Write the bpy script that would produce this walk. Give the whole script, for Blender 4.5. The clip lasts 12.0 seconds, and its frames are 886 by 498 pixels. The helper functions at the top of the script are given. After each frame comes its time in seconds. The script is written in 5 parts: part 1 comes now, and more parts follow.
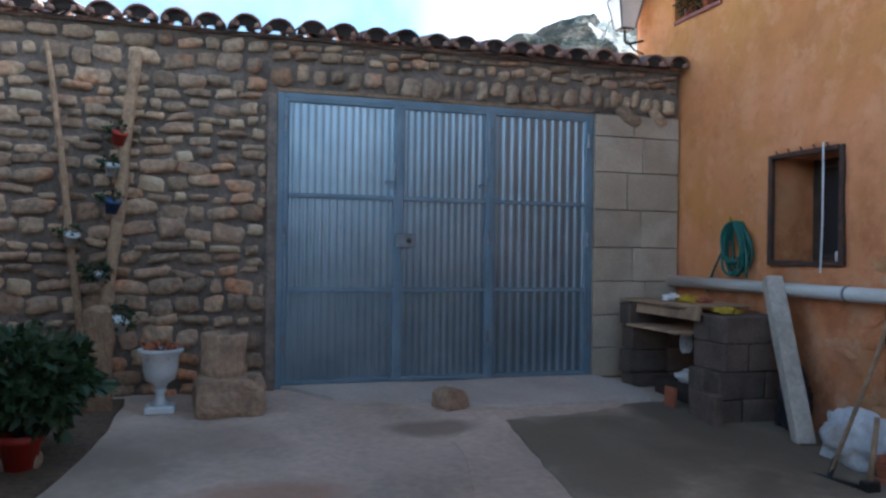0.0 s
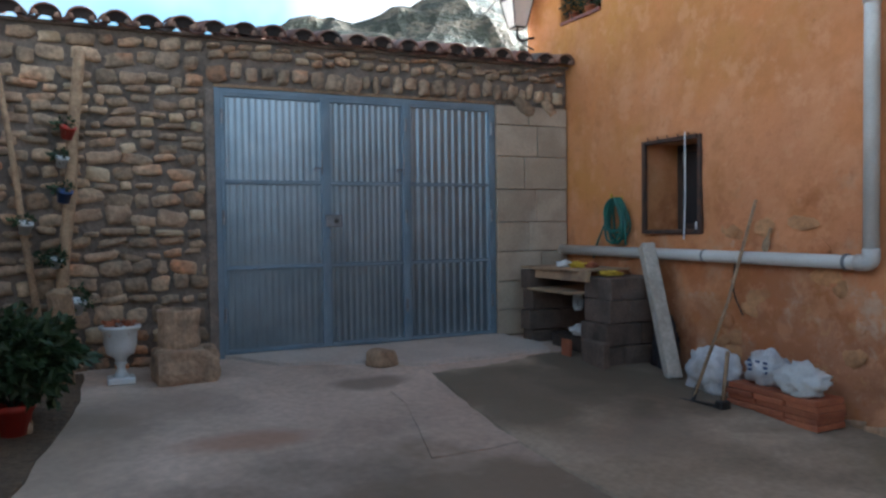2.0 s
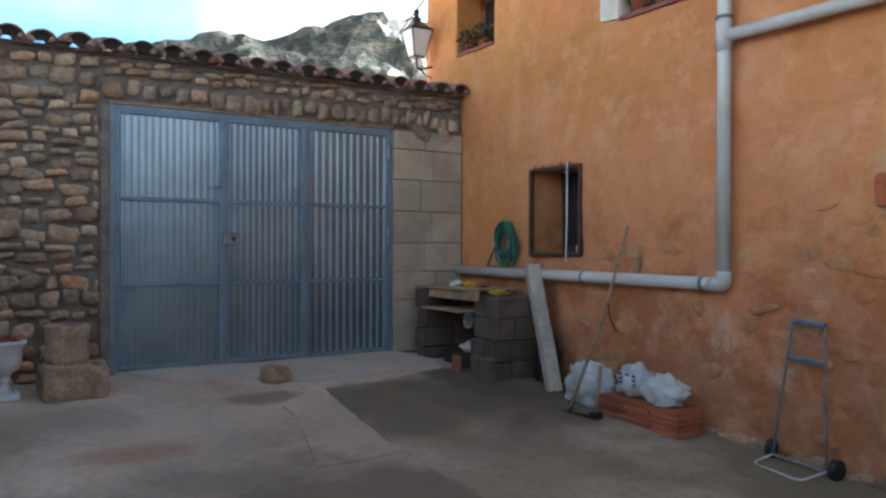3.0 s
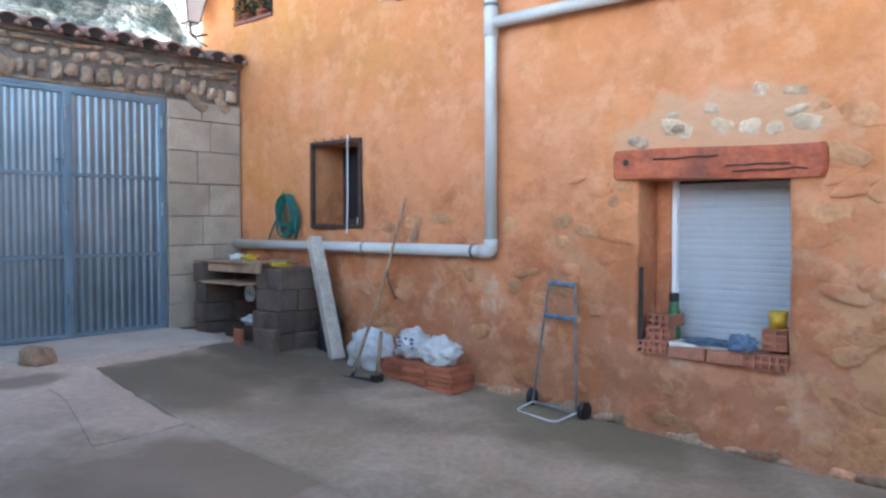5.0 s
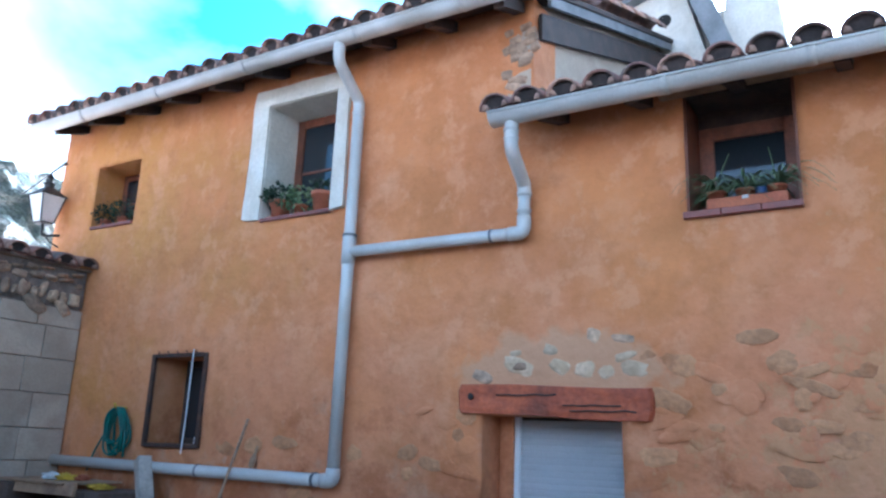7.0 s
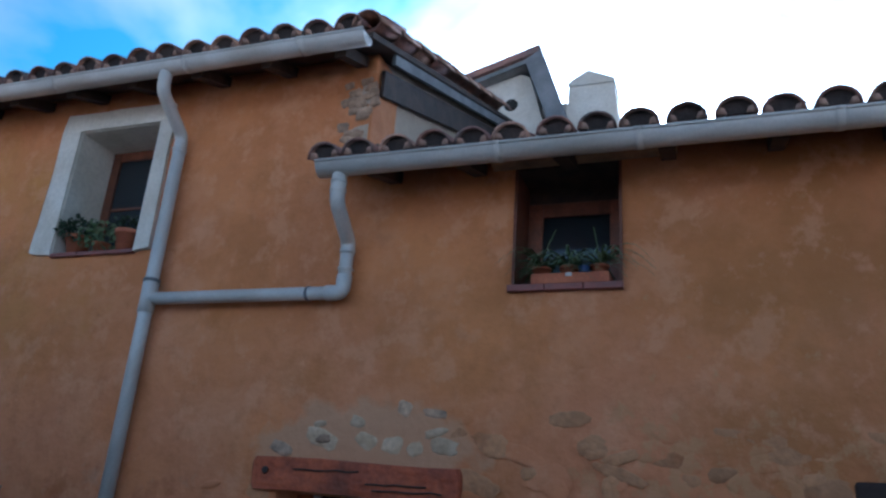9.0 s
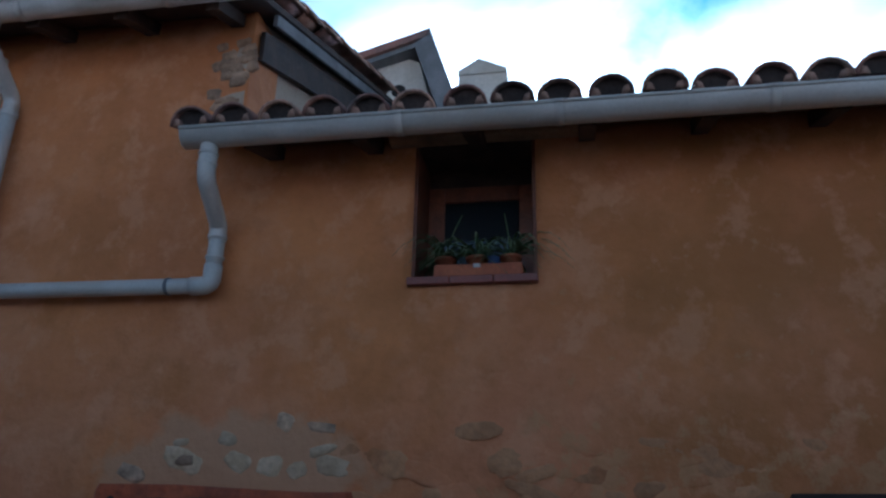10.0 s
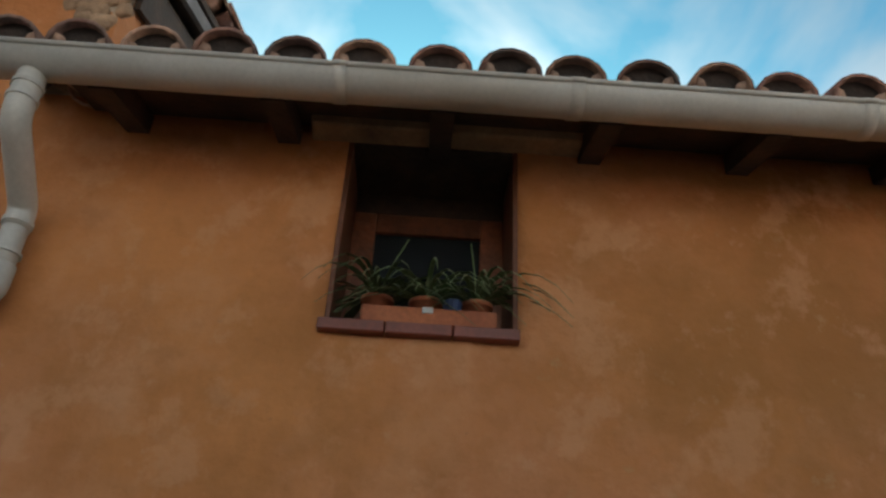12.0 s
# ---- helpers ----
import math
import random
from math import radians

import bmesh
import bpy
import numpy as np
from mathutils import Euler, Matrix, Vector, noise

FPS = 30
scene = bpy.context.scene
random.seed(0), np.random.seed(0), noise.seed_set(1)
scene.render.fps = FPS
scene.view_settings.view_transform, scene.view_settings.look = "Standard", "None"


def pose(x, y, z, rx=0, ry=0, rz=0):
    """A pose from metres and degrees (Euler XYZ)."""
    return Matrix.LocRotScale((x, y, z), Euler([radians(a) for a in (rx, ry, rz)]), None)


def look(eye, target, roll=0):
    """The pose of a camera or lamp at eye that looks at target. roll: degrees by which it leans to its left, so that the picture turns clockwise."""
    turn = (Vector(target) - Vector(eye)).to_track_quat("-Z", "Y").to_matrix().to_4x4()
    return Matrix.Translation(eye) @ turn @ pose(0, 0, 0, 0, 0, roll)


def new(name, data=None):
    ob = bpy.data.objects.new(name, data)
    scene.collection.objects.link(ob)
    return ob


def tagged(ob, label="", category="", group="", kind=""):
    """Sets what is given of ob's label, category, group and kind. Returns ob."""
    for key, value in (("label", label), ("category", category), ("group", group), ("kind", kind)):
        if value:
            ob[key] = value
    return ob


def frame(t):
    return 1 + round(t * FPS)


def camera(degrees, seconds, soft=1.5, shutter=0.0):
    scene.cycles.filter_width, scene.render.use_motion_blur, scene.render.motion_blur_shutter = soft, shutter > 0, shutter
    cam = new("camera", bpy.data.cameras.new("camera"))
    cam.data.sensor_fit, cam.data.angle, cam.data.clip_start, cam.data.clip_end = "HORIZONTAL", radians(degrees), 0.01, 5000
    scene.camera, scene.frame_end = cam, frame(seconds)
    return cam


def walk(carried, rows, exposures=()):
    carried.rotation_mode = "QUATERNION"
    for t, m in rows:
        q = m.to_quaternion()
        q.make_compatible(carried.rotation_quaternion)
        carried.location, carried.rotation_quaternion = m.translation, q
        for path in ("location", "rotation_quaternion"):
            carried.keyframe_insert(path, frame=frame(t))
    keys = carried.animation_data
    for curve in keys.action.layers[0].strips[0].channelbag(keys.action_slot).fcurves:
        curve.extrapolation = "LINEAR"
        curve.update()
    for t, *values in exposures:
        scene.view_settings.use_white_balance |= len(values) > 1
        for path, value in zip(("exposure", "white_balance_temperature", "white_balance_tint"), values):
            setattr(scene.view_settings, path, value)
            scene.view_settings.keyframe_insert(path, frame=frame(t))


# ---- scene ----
# ---------------- camera and walk ----------------
cam = camera(59.8, 12.0, soft=2.5)
PATH = [
    (0, (-4.222, -6.388, 1.143), (-3.651, -4.471, 1.148), 0.8),
    (0.5, (-4.454, -6.573, 1.063), (-4.009, -4.626, 1.173), 0.5),
    (1, (-4.487, -6.834, 1.118), (-4.153, -4.862, 1.132), 1.5),
    (1.5, (-4.652, -6.996, 1.165), (-4.093, -5.076, 1.183), 0.2),
    (2, (-4.848, -7.066, 1.17), (-3.993, -5.259, 1.109), -0.7),
    (2.5, (-4.825, -7.255, 1.16), (-3.839, -5.515, 1.163), -0.3),
    (4.5, (-4.981, -7.474, 1.15), (-3.637, -5.998, 1.026), -0.0),
    (5, (-4.979, -7.501, 1.097), (-3.487, -6.171, 1.035), -0.1),
    (5.5, (-4.964, -7.532, 1.102), (-3.377, -6.314, 1.139), -0.3),
    (6, (-4.925, -7.567, 1.142), (-3.286, -6.428, 1.275), -1.0),
    (6.5, (-4.948, -7.58, 1.174), (-3.295, -6.508, 1.521), 0.5),
    (7, (-4.955, -7.594, 1.188), (-3.308, -6.573, 1.681), 2.3),
    (7.5, (-4.957, -7.631, 1.183), (-3.279, -6.718, 1.774), 2.9),
    (9.5, (-4.263, -7.56, 1.232), (-2.461, -7.048, 1.935), 2.9),
    (10, (-3.955, -7.29, 1.344), (-2.12, -6.959, 2.066), 1.4),
    (10.5, (-3.548, -7.023, 1.377), (-1.731, -6.834, 2.19), 2.6),
    (11, (-3.207, -6.721, 1.427), (-1.391, -6.737, 2.264), -1.2),
    (11.5, (-2.838, -6.694, 1.422), (-1.082, -6.744, 2.377), 1.0),
    (12, (-2.501, -6.764, 1.516), (-0.801, -6.797, 2.569), 3.3),
]
EXPOSURES = [(0.0, -1.2, 5550, 12), (2.7, -1.25, 6200, 13), (4.5, -0.05, 5900, 13), (6.5, -0.4, 4900, 11), (7.5, -1.6, 4850, 9), (9.5, -2.65, 4900, 11), (10.5, -3.35, 4950, 11), (11.2, -2.9, 5700, 10), (12.0, -2.25, 7500, 11)]
walk(cam, [(t, look(eye, target, roll)) for t, eye, target, roll in PATH], EXPOSURES)


# ---------------- world and light ----------------
SUN_EL, SUN_AZ = radians(15), radians(88)      # azimuth clockwise from +y
world = bpy.data.worlds.new("world")
scene.world = world
world.use_nodes = True
wn, wl = world.node_tree.nodes, world.node_tree.links
sky = wn.new("ShaderNodeTexSky")
sky.sky_type = "NISHITA"
sky.sun_disc = False
sky.sun_elevation, sky.sun_rotation = SUN_EL, SUN_AZ
sky.air_density, sky.dust_density, sky.ozone_density = 1.0, 3.0, 2.5
tc = wn.new("ShaderNodeTexCoord")
cn = wn.new("ShaderNodeTexNoise")
cn.inputs["Scale"].default_value, cn.inputs["Detail"].default_value, cn.inputs["Distortion"].default_value = 2.2, 7, 0.4
cr = wn.new("ShaderNodeValToRGB")
cr.color_ramp.elements[0].position, cr.color_ramp.elements[1].position = 0.36, 0.58
mx = wn.new("ShaderNodeMix")
mx.data_type = "RGBA"
bw = wn.new("ShaderNodeRGBToBW")
gain = wn.new("ShaderNodeVectorMath")
gain.operation = "MULTIPLY"
gain.inputs[1].default_value = (6.5, 7.0, 7.4)
wl.new(sky.outputs["Color"], bw.inputs["Color"])
pw = wn.new("ShaderNodeMath")
pw.operation = "POWER"
pw.inputs[1].default_value = 1.85
wl.new(bw.outputs["Val"], pw.inputs[0])
wl.new(pw.outputs[0], gain.inputs[0])
wl.new(gain.outputs["Vector"], mx.inputs["B"])
wl.new(tc.outputs["Generated"], cn.inputs["Vector"])
wl.new(cn.outputs["Fac"], cr.inputs["Fac"])
wl.new(cr.outputs["Color"], mx.inputs["Factor"])
blue = wn.new("ShaderNodeVectorMath")
blue.operation = "MULTIPLY"
blue.inputs[1].default_value = (2.3, 7.0, 8.2)
wl.new(sky.outputs["Color"], blue.inputs[0])
wl.new(blue.outputs["Vector"], mx.inputs["A"])
wl.new(mx.outputs["Result"], wn["Background"].inputs["Color"])
wn["Background"].inputs["Strength"].default_value = 0.15
sun = new("sun", bpy.data.lights.new("sun", "SUN"))
sun.data.energy, sun.data.angle, sun.data.color = 2.0, radians(0.5), (1.0, 0.93, 0.82)
toward = Vector((math.sin(SUN_AZ) * math.cos(SUN_EL), math.cos(SUN_AZ) * math.cos(SUN_EL), math.sin(SUN_EL)))
sun.matrix_world = look(toward * 30, (0, 0, 0))


# ---------------- materials ----------------
def mat(name, c1, c2, scale=3.0, rough=0.85, bump=0.3, fine=45.0, metal=0.0, vary=0.25, c3=None, dist=0.01, spread=0.12):
    """Two mottled colours, fine grain, an optional third stain colour, random tone per piece."""
    m = bpy.data.materials.new(name)
    m.use_nodes = True
    n, l = m.node_tree.nodes, m.node_tree.links
    b = n["Principled BSDF"]
    geo = n.new("ShaderNodeNewGeometry")

    def noise_tex(s, detail=5.0):
        t = n.new("ShaderNodeTexNoise")
        t.inputs["Scale"].default_value, t.inputs["Detail"].default_value = s, detail
        l.new(geo.outputs["Position"], t.inputs["Vector"])
        return t

    def ramp(src, lo, hi):
        r = n.new("ShaderNodeMapRange")
        r.inputs["From Min"].default_value, r.inputs["From Max"].default_value = lo, hi
        l.new(src, r.inputs["Value"])
        return r.outputs["Result"]

    def mixed(fac, a, bcol, kind="MIX"):
        x = n.new("ShaderNodeMix")
        x.data_type, x.blend_type = "RGBA", kind
        for s, v in (("Factor", fac), ("A", a), ("B", bcol)):
            if isinstance(v, tuple):
                x.inputs[s].default_value = (*v, 1)
            elif isinstance(v, float):
                x.inputs[s].default_value = v
            else:
                l.new(v, x.inputs[s])
        return x.outputs["Result"]

    big, small = noise_tex(scale), noise_tex(fine, 8.0)
    col = mixed(ramp(big.outputs["Fac"], 0.5 - spread, 0.5 + spread), c1, c2)
    if c3:
        third = noise_tex(scale * 0.45 + 0.3, 7.0)
        col = mixed(ramp(third.outputs["Fac"], 0.52, 0.68), col, c3)
    grain = n.new("ShaderNodeMapRange")
    grain.inputs["From Min"].default_value, grain.inputs["From Max"].default_value = 0.3, 0.7
    grain.inputs["To Min"].default_value, grain.inputs["To Max"].default_value = 1 - vary, 1 + vary
    l.new(small.outputs["Fac"], grain.inputs["Value"])
    info = n.new("ShaderNodeObjectInfo")
    tone = n.new("ShaderNodeMapRange")
    tone.inputs["To Min"].default_value, tone.inputs["To Max"].default_value = 1 - vary, 1 + vary
    l.new(info.outputs["Random"], tone.inputs["Value"])
    mul = n.new("ShaderNodeMath")
    mul.operation = "MULTIPLY"
    l.new(grain.outputs["Result"], mul.inputs[0])
    l.new(tone.outputs["Result"], mul.inputs[1])
    sc = n.new("ShaderNodeVectorMath")
    sc.operation = "SCALE"
    l.new(col, sc.inputs[0])
    l.new(mul.outputs[0], sc.inputs["Scale"])
    l.new(sc.outputs["Vector"], b.inputs["Base Color"])
    rr = n.new("ShaderNodeMapRange")
    rr.inputs["To Min"].default_value, rr.inputs["To Max"].default_value = max(rough - 0.12, 0.05), min(rough + 0.12, 1)
    l.new(small.outputs["Fac"], rr.inputs["Value"])
    l.new(rr.outputs["Result"], b.inputs["Roughness"])
    b.inputs["Metallic"].default_value = metal
    if bump:
        bp = n.new("ShaderNodeBump")
        bp.inputs["Strength"].default_value, bp.inputs["Distance"].default_value = bump, dist
        l.new(small.outputs["Fac"], bp.inputs["Height"])
        l.new(bp.outputs["Normal"], b.inputs["Normal"])
    return m


def plaster(name):
    """Old orange lime render: ochre and salmon washes, worn pale patches that grow towards the foot, dark stains."""
    m = mat(name, (0.60, 0.232, 0.078), (0.48, 0.18, 0.066), 1.1, 0.92, 0.10, 26.0, vary=0.035, spread=0.16, dist=0.005)
    n, l = m.node_tree.nodes, m.node_tree.links
    b = n["Principled BSDF"]
    base = b.inputs["Base Color"].links[0].from_socket
    geo = n.new("ShaderNodeNewGeometry")
    sep = n.new("ShaderNodeSeparateXYZ")
    l.new(geo.outputs["Position"], sep.inputs[0])

    def layer(prev, scale, detail, lo, hi, colour, zlo=None, zhi=None, top=1.0, ylo=None, yhi=None):
        t = n.new("ShaderNodeTexNoise")
        t.inputs["Scale"].default_value, t.inputs["Detail"].default_value, t.inputs["Roughness"].default_value = scale, detail, 0.65
        l.new(geo.outputs["Position"], t.inputs["Vector"])
        val = t.outputs["Fac"]
        if zlo is not None:
            g = n.new("ShaderNodeMapRange")
            g.inputs["From Min"].default_value, g.inputs["From Max"].default_value = zlo, zhi
            g.inputs["To Min"].default_value, g.inputs["To Max"].default_value = 0.16, -0.22
            l.new(sep.outputs["Z"], g.inputs["Value"])
            a = n.new("ShaderNodeMath")
            l.new(val, a.inputs[0])
            l.new(g.outputs["Result"], a.inputs[1])
            val = a.outputs[0]
        if ylo is not None:
            g = n.new("ShaderNodeMapRange")
            g.inputs["From Min"].default_value, g.inputs["From Max"].default_value = ylo, yhi
            g.inputs["To Min"].default_value, g.inputs["To Max"].default_value = -0.25, 0.1
            l.new(sep.outputs["Y"], g.inputs["Value"])
            a = n.new("ShaderNodeMath")
            l.new(val, a.inputs[0])
            l.new(g.outputs["Result"], a.inputs[1])
            val = a.outputs[0]
        r = n.new("ShaderNodeMapRange")
        r.inputs["From Min"].default_value, r.inputs["From Max"].default_value = lo, hi
        r.inputs["To Max"].default_value = top
        l.new(val, r.inputs["Value"])
        x = n.new("ShaderNodeMix")
        x.data_type = "RGBA"
        l.new(r.outputs["Result"], x.inputs["Factor"])
        l.new(prev, x.inputs["A"])
        x.inputs["B"].default_value = (*colour, 1)
        return x.outputs["Result"]

    col = layer(base, 0.55, 5.0, 0.45, 0.62, (0.55, 0.25, 0.06), top=0.8, ylo=-4.2, yhi=-1.0)      # yellow ochre towards the gate
    col = layer(col, 0.9, 6.0, 0.46, 0.64, (0.62, 0.255, 0.125), zlo=1.2, zhi=4.2, top=0.6)           # salmon bloom
    col = layer(col, 1.7, 7.0, 0.50, 0.62, (0.64, 0.29, 0.14), top=0.5)                          # pale washes
    col = layer(col, 2.2, 9.0, 0.52, 0.62, (0.50, 0.29, 0.175), zlo=0.0, zhi=2.2, top=0.7)          # worn mortar
    col = layer(col, 3.2, 9.0, 0.57, 0.62, (0.58, 0.43, 0.31), zlo=-0.1, zhi=1.7, top=0.6)          # bare lime
    col = layer(col, 2.4, 8.0, 0.49, 0.62, (0.38, 0.125, 0.045), zlo=0.2, zhi=2.2, top=0.75)         # damp red
    col = layer(col, 1.5, 8.0, 0.52, 0.66, (0.43, 0.165, 0.05), top=0.6)                           # rusty wash
    col = layer(col, 1.2, 10.0, 0.40, 0.62, (0.36, 0.142, 0.036), top=0.7, ylo=-5.4, yhi=-8.6)      # browner south end
    col = layer(col, 6.0, 9.0, 0.50, 0.57, (0.52, 0.29, 0.135), zlo=0.5, zhi=2.3, top=0.6, ylo=-5.6, yhi=-7.2)  # stripped stone courses
    col = layer(col, 5.5, 8.0, 0.62, 0.68, (0.62, 0.32, 0.18), top=0.35)                           # pale scuffs
    col = layer(col, 9.0, 8.0, 0.68, 0.73, (0.24, 0.12, 0.07), top=0.5)                            # pocks
    col = layer(col, 3.6, 8.0, 0.53, 0.61, (0.66, 0.32, 0.165), top=0.45)                           # trowelled salmon patches
    col = layer(col, 6.5, 9.0, 0.53, 0.63, (0.37, 0.14, 0.045), top=0.25)                            # brown mottling
    # grey-buff mortar smeared round the lintel
    off = n.new("ShaderNodeVectorMath")
    off.operation = "SUBTRACT"
    off.inputs[1].default_value = (0, -5.47, 1.68)
    l.new(geo.outputs["Position"], off.inputs[0])
    sq = n.new("ShaderNodeVectorMath")
    sq.operation = "MULTIPLY"
    sq.inputs[1].default_value = (0, 1 / 0.80, 1 / 0.33)
    l.new(off.outputs["Vector"], sq.inputs[0])
    ln = n.new("ShaderNodeVectorMath")
    ln.operation = "LENGTH"
    l.new(sq.outputs["Vector"], ln.inputs[0])
    tn = n.new("ShaderNodeTexNoise")
    tn.inputs["Scale"].default_value, tn.inputs["Detail"].default_value = 5.0, 8.0
    l.new(geo.outputs["Position"], tn.inputs["Vector"])
    ad = n.new("ShaderNodeMath")
    ad.operation = "MULTIPLY_ADD"
    ad.inputs[1].default_value = 1.2
    l.new(tn.outputs["Fac"], ad.inputs[0])
    l.new(ln.outputs["Value"], ad.inputs[2])
    rg = n.new("ShaderNodeMapRange")
    rg.inputs["From Min"].default_value, rg.inputs["From Max"].default_value = 1.40, 1.62
    rg.inputs["To Min"].default_value, rg.inputs["To Max"].default_value = 0.8, 0.0
    l.new(ad.outputs[0], rg.inputs["Value"])
    x = n.new("ShaderNodeMix")
    x.data_type = "RGBA"
    l.new(rg.outputs["Result"], x.inputs["Factor"])
    l.new(col, x.inputs["A"])
    x.inputs["B"].default_value = (0.53, 0.30, 0.165, 1)
    col = x.outputs["Result"]
    l.new(col, b.inputs["Base Color"])
    t = n.new("ShaderNodeTexNoise")
    t.inputs["Scale"].default_value, t.inputs["Detail"].default_value, t.inputs["Roughness"].default_value = 3.4, 7.0, 0.5
    l.new(geo.outputs["Position"], t.inputs["Vector"])
    bp = n.new("ShaderNodeBump")
    bp.inputs["Strength"].default_value, bp.inputs["Distance"].default_value = 0.6, 0.085
    l.new(t.outputs["Fac"], bp.inputs["Height"])
    l.new(b.inputs["Normal"].links[0].from_socket, bp.inputs["Normal"])
    l.new(bp.outputs["Normal"], b.inputs["Normal"])
    return m


def glass(name, tint=(0.02, 0.025, 0.03)):
    m = bpy.data.materials.new(name)
    m.use_nodes = True
    b = m.node_tree.nodes["Principled BSDF"]
    b.inputs["Base Color"].default_value = (*tint, 1)
    b.inputs["Roughness"].default_value = 0.06
    b.inputs["Specular IOR Level"].default_value = 0.6
    return m


PLASTER = plaster("orange_plaster")
STONE = mat("rubble_stone", (0.42, 0.29, 0.185), (0.31, 0.215, 0.145), 4.0, 0.92, 0.9, 24.0, vary=0.34, c3=(0.50, 0.235, 0.12), dist=0.014)
LIMESTONE = mat("limestone", (0.58, 0.43, 0.285), (0.45, 0.32, 0.195), 9.0, 0.9, 0.8, 32.0, vary=0.14, dist=0.012)
HEWN = mat("hewn_stone", (0.43, 0.29, 0.19), (0.33, 0.21, 0.135), 9.0, 0.92, 0.9, 26.0, vary=0.22, c3=(0.18, 0.13, 0.09), dist=0.015)
STONEWASH = mat("half_plastered_stone", (0.52, 0.265, 0.125), (0.43, 0.21, 0.095), 7.0, 0.92, 0.8, 28.0, vary=0.18, c3=(0.36, 0.15, 0.06), dist=0.012)
MORTAR = mat("lime_mortar", (0.25, 0.19, 0.15), (0.165, 0.13, 0.105), 5.0, 0.95, 0.9, 30.0, vary=0.2, dist=0.015)
ASHLAR = mat("sandstone_block", (0.47, 0.37, 0.27), (0.40, 0.31, 0.23), 3.0, 0.9, 0.35, 60.0, vary=0.1, c3=(0.52, 0.43, 0.33))
CONCRETE = mat("yard_concrete", (0.60, 0.455, 0.36), (0.46, 0.345, 0.27), 1.1, 0.88, 0.45, 18.0, vary=0.12, c3=(0.30, 0.225, 0.175), spread=0.14)
OLDCRETE = mat("old_damp_concrete", (0.41, 0.325, 0.24), (0.30, 0.23, 0.16), 1.4, 0.82, 0.5, 22.0, vary=0.14, c3=(0.22, 0.175, 0.125), spread=0.14)


def stained(m, spots):
    """Soft-edged damp stains in a floor material: (x, y, radius, stretch, colour)."""
    n, l = m.node_tree.nodes, m.node_tree.links
    b = n["Principled BSDF"]
    col = b.inputs["Base Color"].links[0].from_socket
    geo = n.new("ShaderNodeNewGeometry")
    t = n.new("ShaderNodeTexNoise")
    t.inputs["Scale"].default_value, t.inputs["Detail"].default_value = 2.2, 8.0
    l.new(geo.outputs["Position"], t.inputs["Vector"])
    for x, y, r, stretch, strength, colour in spots:
        off = n.new("ShaderNodeVectorMath")
        off.operation = "SUBTRACT"
        off.inputs[1].default_value = (x, y, 0)
        l.new(geo.outputs["Position"], off.inputs[0])
        sq = n.new("ShaderNodeVectorMath")
        sq.operation = "MULTIPLY"
        sq.inputs[1].default_value = (1 / r, 1 / (r * stretch), 0)
        l.new(off.outputs["Vector"], sq.inputs[0])
        ln = n.new("ShaderNodeVectorMath")
        ln.operation = "LENGTH"
        l.new(sq.outputs["Vector"], ln.inputs[0])
        ad = n.new("ShaderNodeMath")
        ad.operation = "MULTIPLY_ADD"
        ad.inputs[1].default_value = 1.6
        l.new(t.outputs["Fac"], ad.inputs[0])
        l.new(ln.outputs["Value"], ad.inputs[2])
        rg = n.new("ShaderNodeMapRange")
        rg.inputs["From Min"].default_value, rg.inputs["From Max"].default_value = 1.45, 1.95
        rg.inputs["To Min"].default_value, rg.inputs["To Max"].default_value = strength, 0.0
        l.new(ad.outputs[0], rg.inputs["Value"])
        x2 = n.new("ShaderNodeMix")
        x2.data_type = "RGBA"
        l.new(rg.outputs["Result"], x2.inputs["Factor"])
        l.new(col, x2.inputs["A"])
        x2.inputs["B"].default_value = (*colour, 1)
        col = x2.outputs["Result"]
    l.new(col, b.inputs["Base Color"])


stained(CONCRETE, [(-2.85, -3.75, 1.0, 1.1, 0.8, (0.19, 0.135, 0.085)), (-2.75, -1.25, 0.35, 0.5, 0.7, (0.20, 0.14, 0.10)), (-3.9, -2.2, 0.45, 0.5, 0.6, (0.40, 0.20, 0.12)),
                   (-4.5, -1.3, 0.7, 0.5, 0.5, (0.34, 0.25, 0.19)), (-5.0, -1.9, 0.5, 1.6, 0.5, (0.30, 0.22, 0.16))])
stained(OLDCRETE, [(-1.5, -1.8, 1.3, 0.8, 0.75, (0.155, 0.12, 0.08)), (-0.5, -1.6, 0.9, 1.6, 0.7, (0.12, 0.09, 0.06)), (-0.35, -4.7, 0.6, 1.8, 0.6, (0.15, 0.125, 0.065)), (-1.6, -3.1, 0.7, 0.5, 0.4, (0.26, 0.20, 0.155))])
NEWCRETE = mat("pale_concrete", (0.54, 0.46, 0.395), (0.46, 0.385, 0.325), 1.6, 0.9, 0.4, 30.0, vary=0.1, c3=(0.42, 0.35, 0.29))
EARTH = mat("bare_earth", (0.14, 0.09, 0.055), (0.09, 0.06, 0.04), 3.0, 0.97, 1.0, 24.0, vary=0.3, dist=0.03)
GALV = mat("galvanised_steel", (0.29, 0.37, 0.43), (0.22, 0.29, 0.34), 1.4, 0.34, 0.05, 6.0, metal=0.8, vary=0.04)
GALVFRAME = mat("grey_painted_steel", (0.20, 0.27, 0.325), (0.16, 0.22, 0.27), 4.0, 0.5, 0.1, 60.0, metal=0.2, vary=0.08)
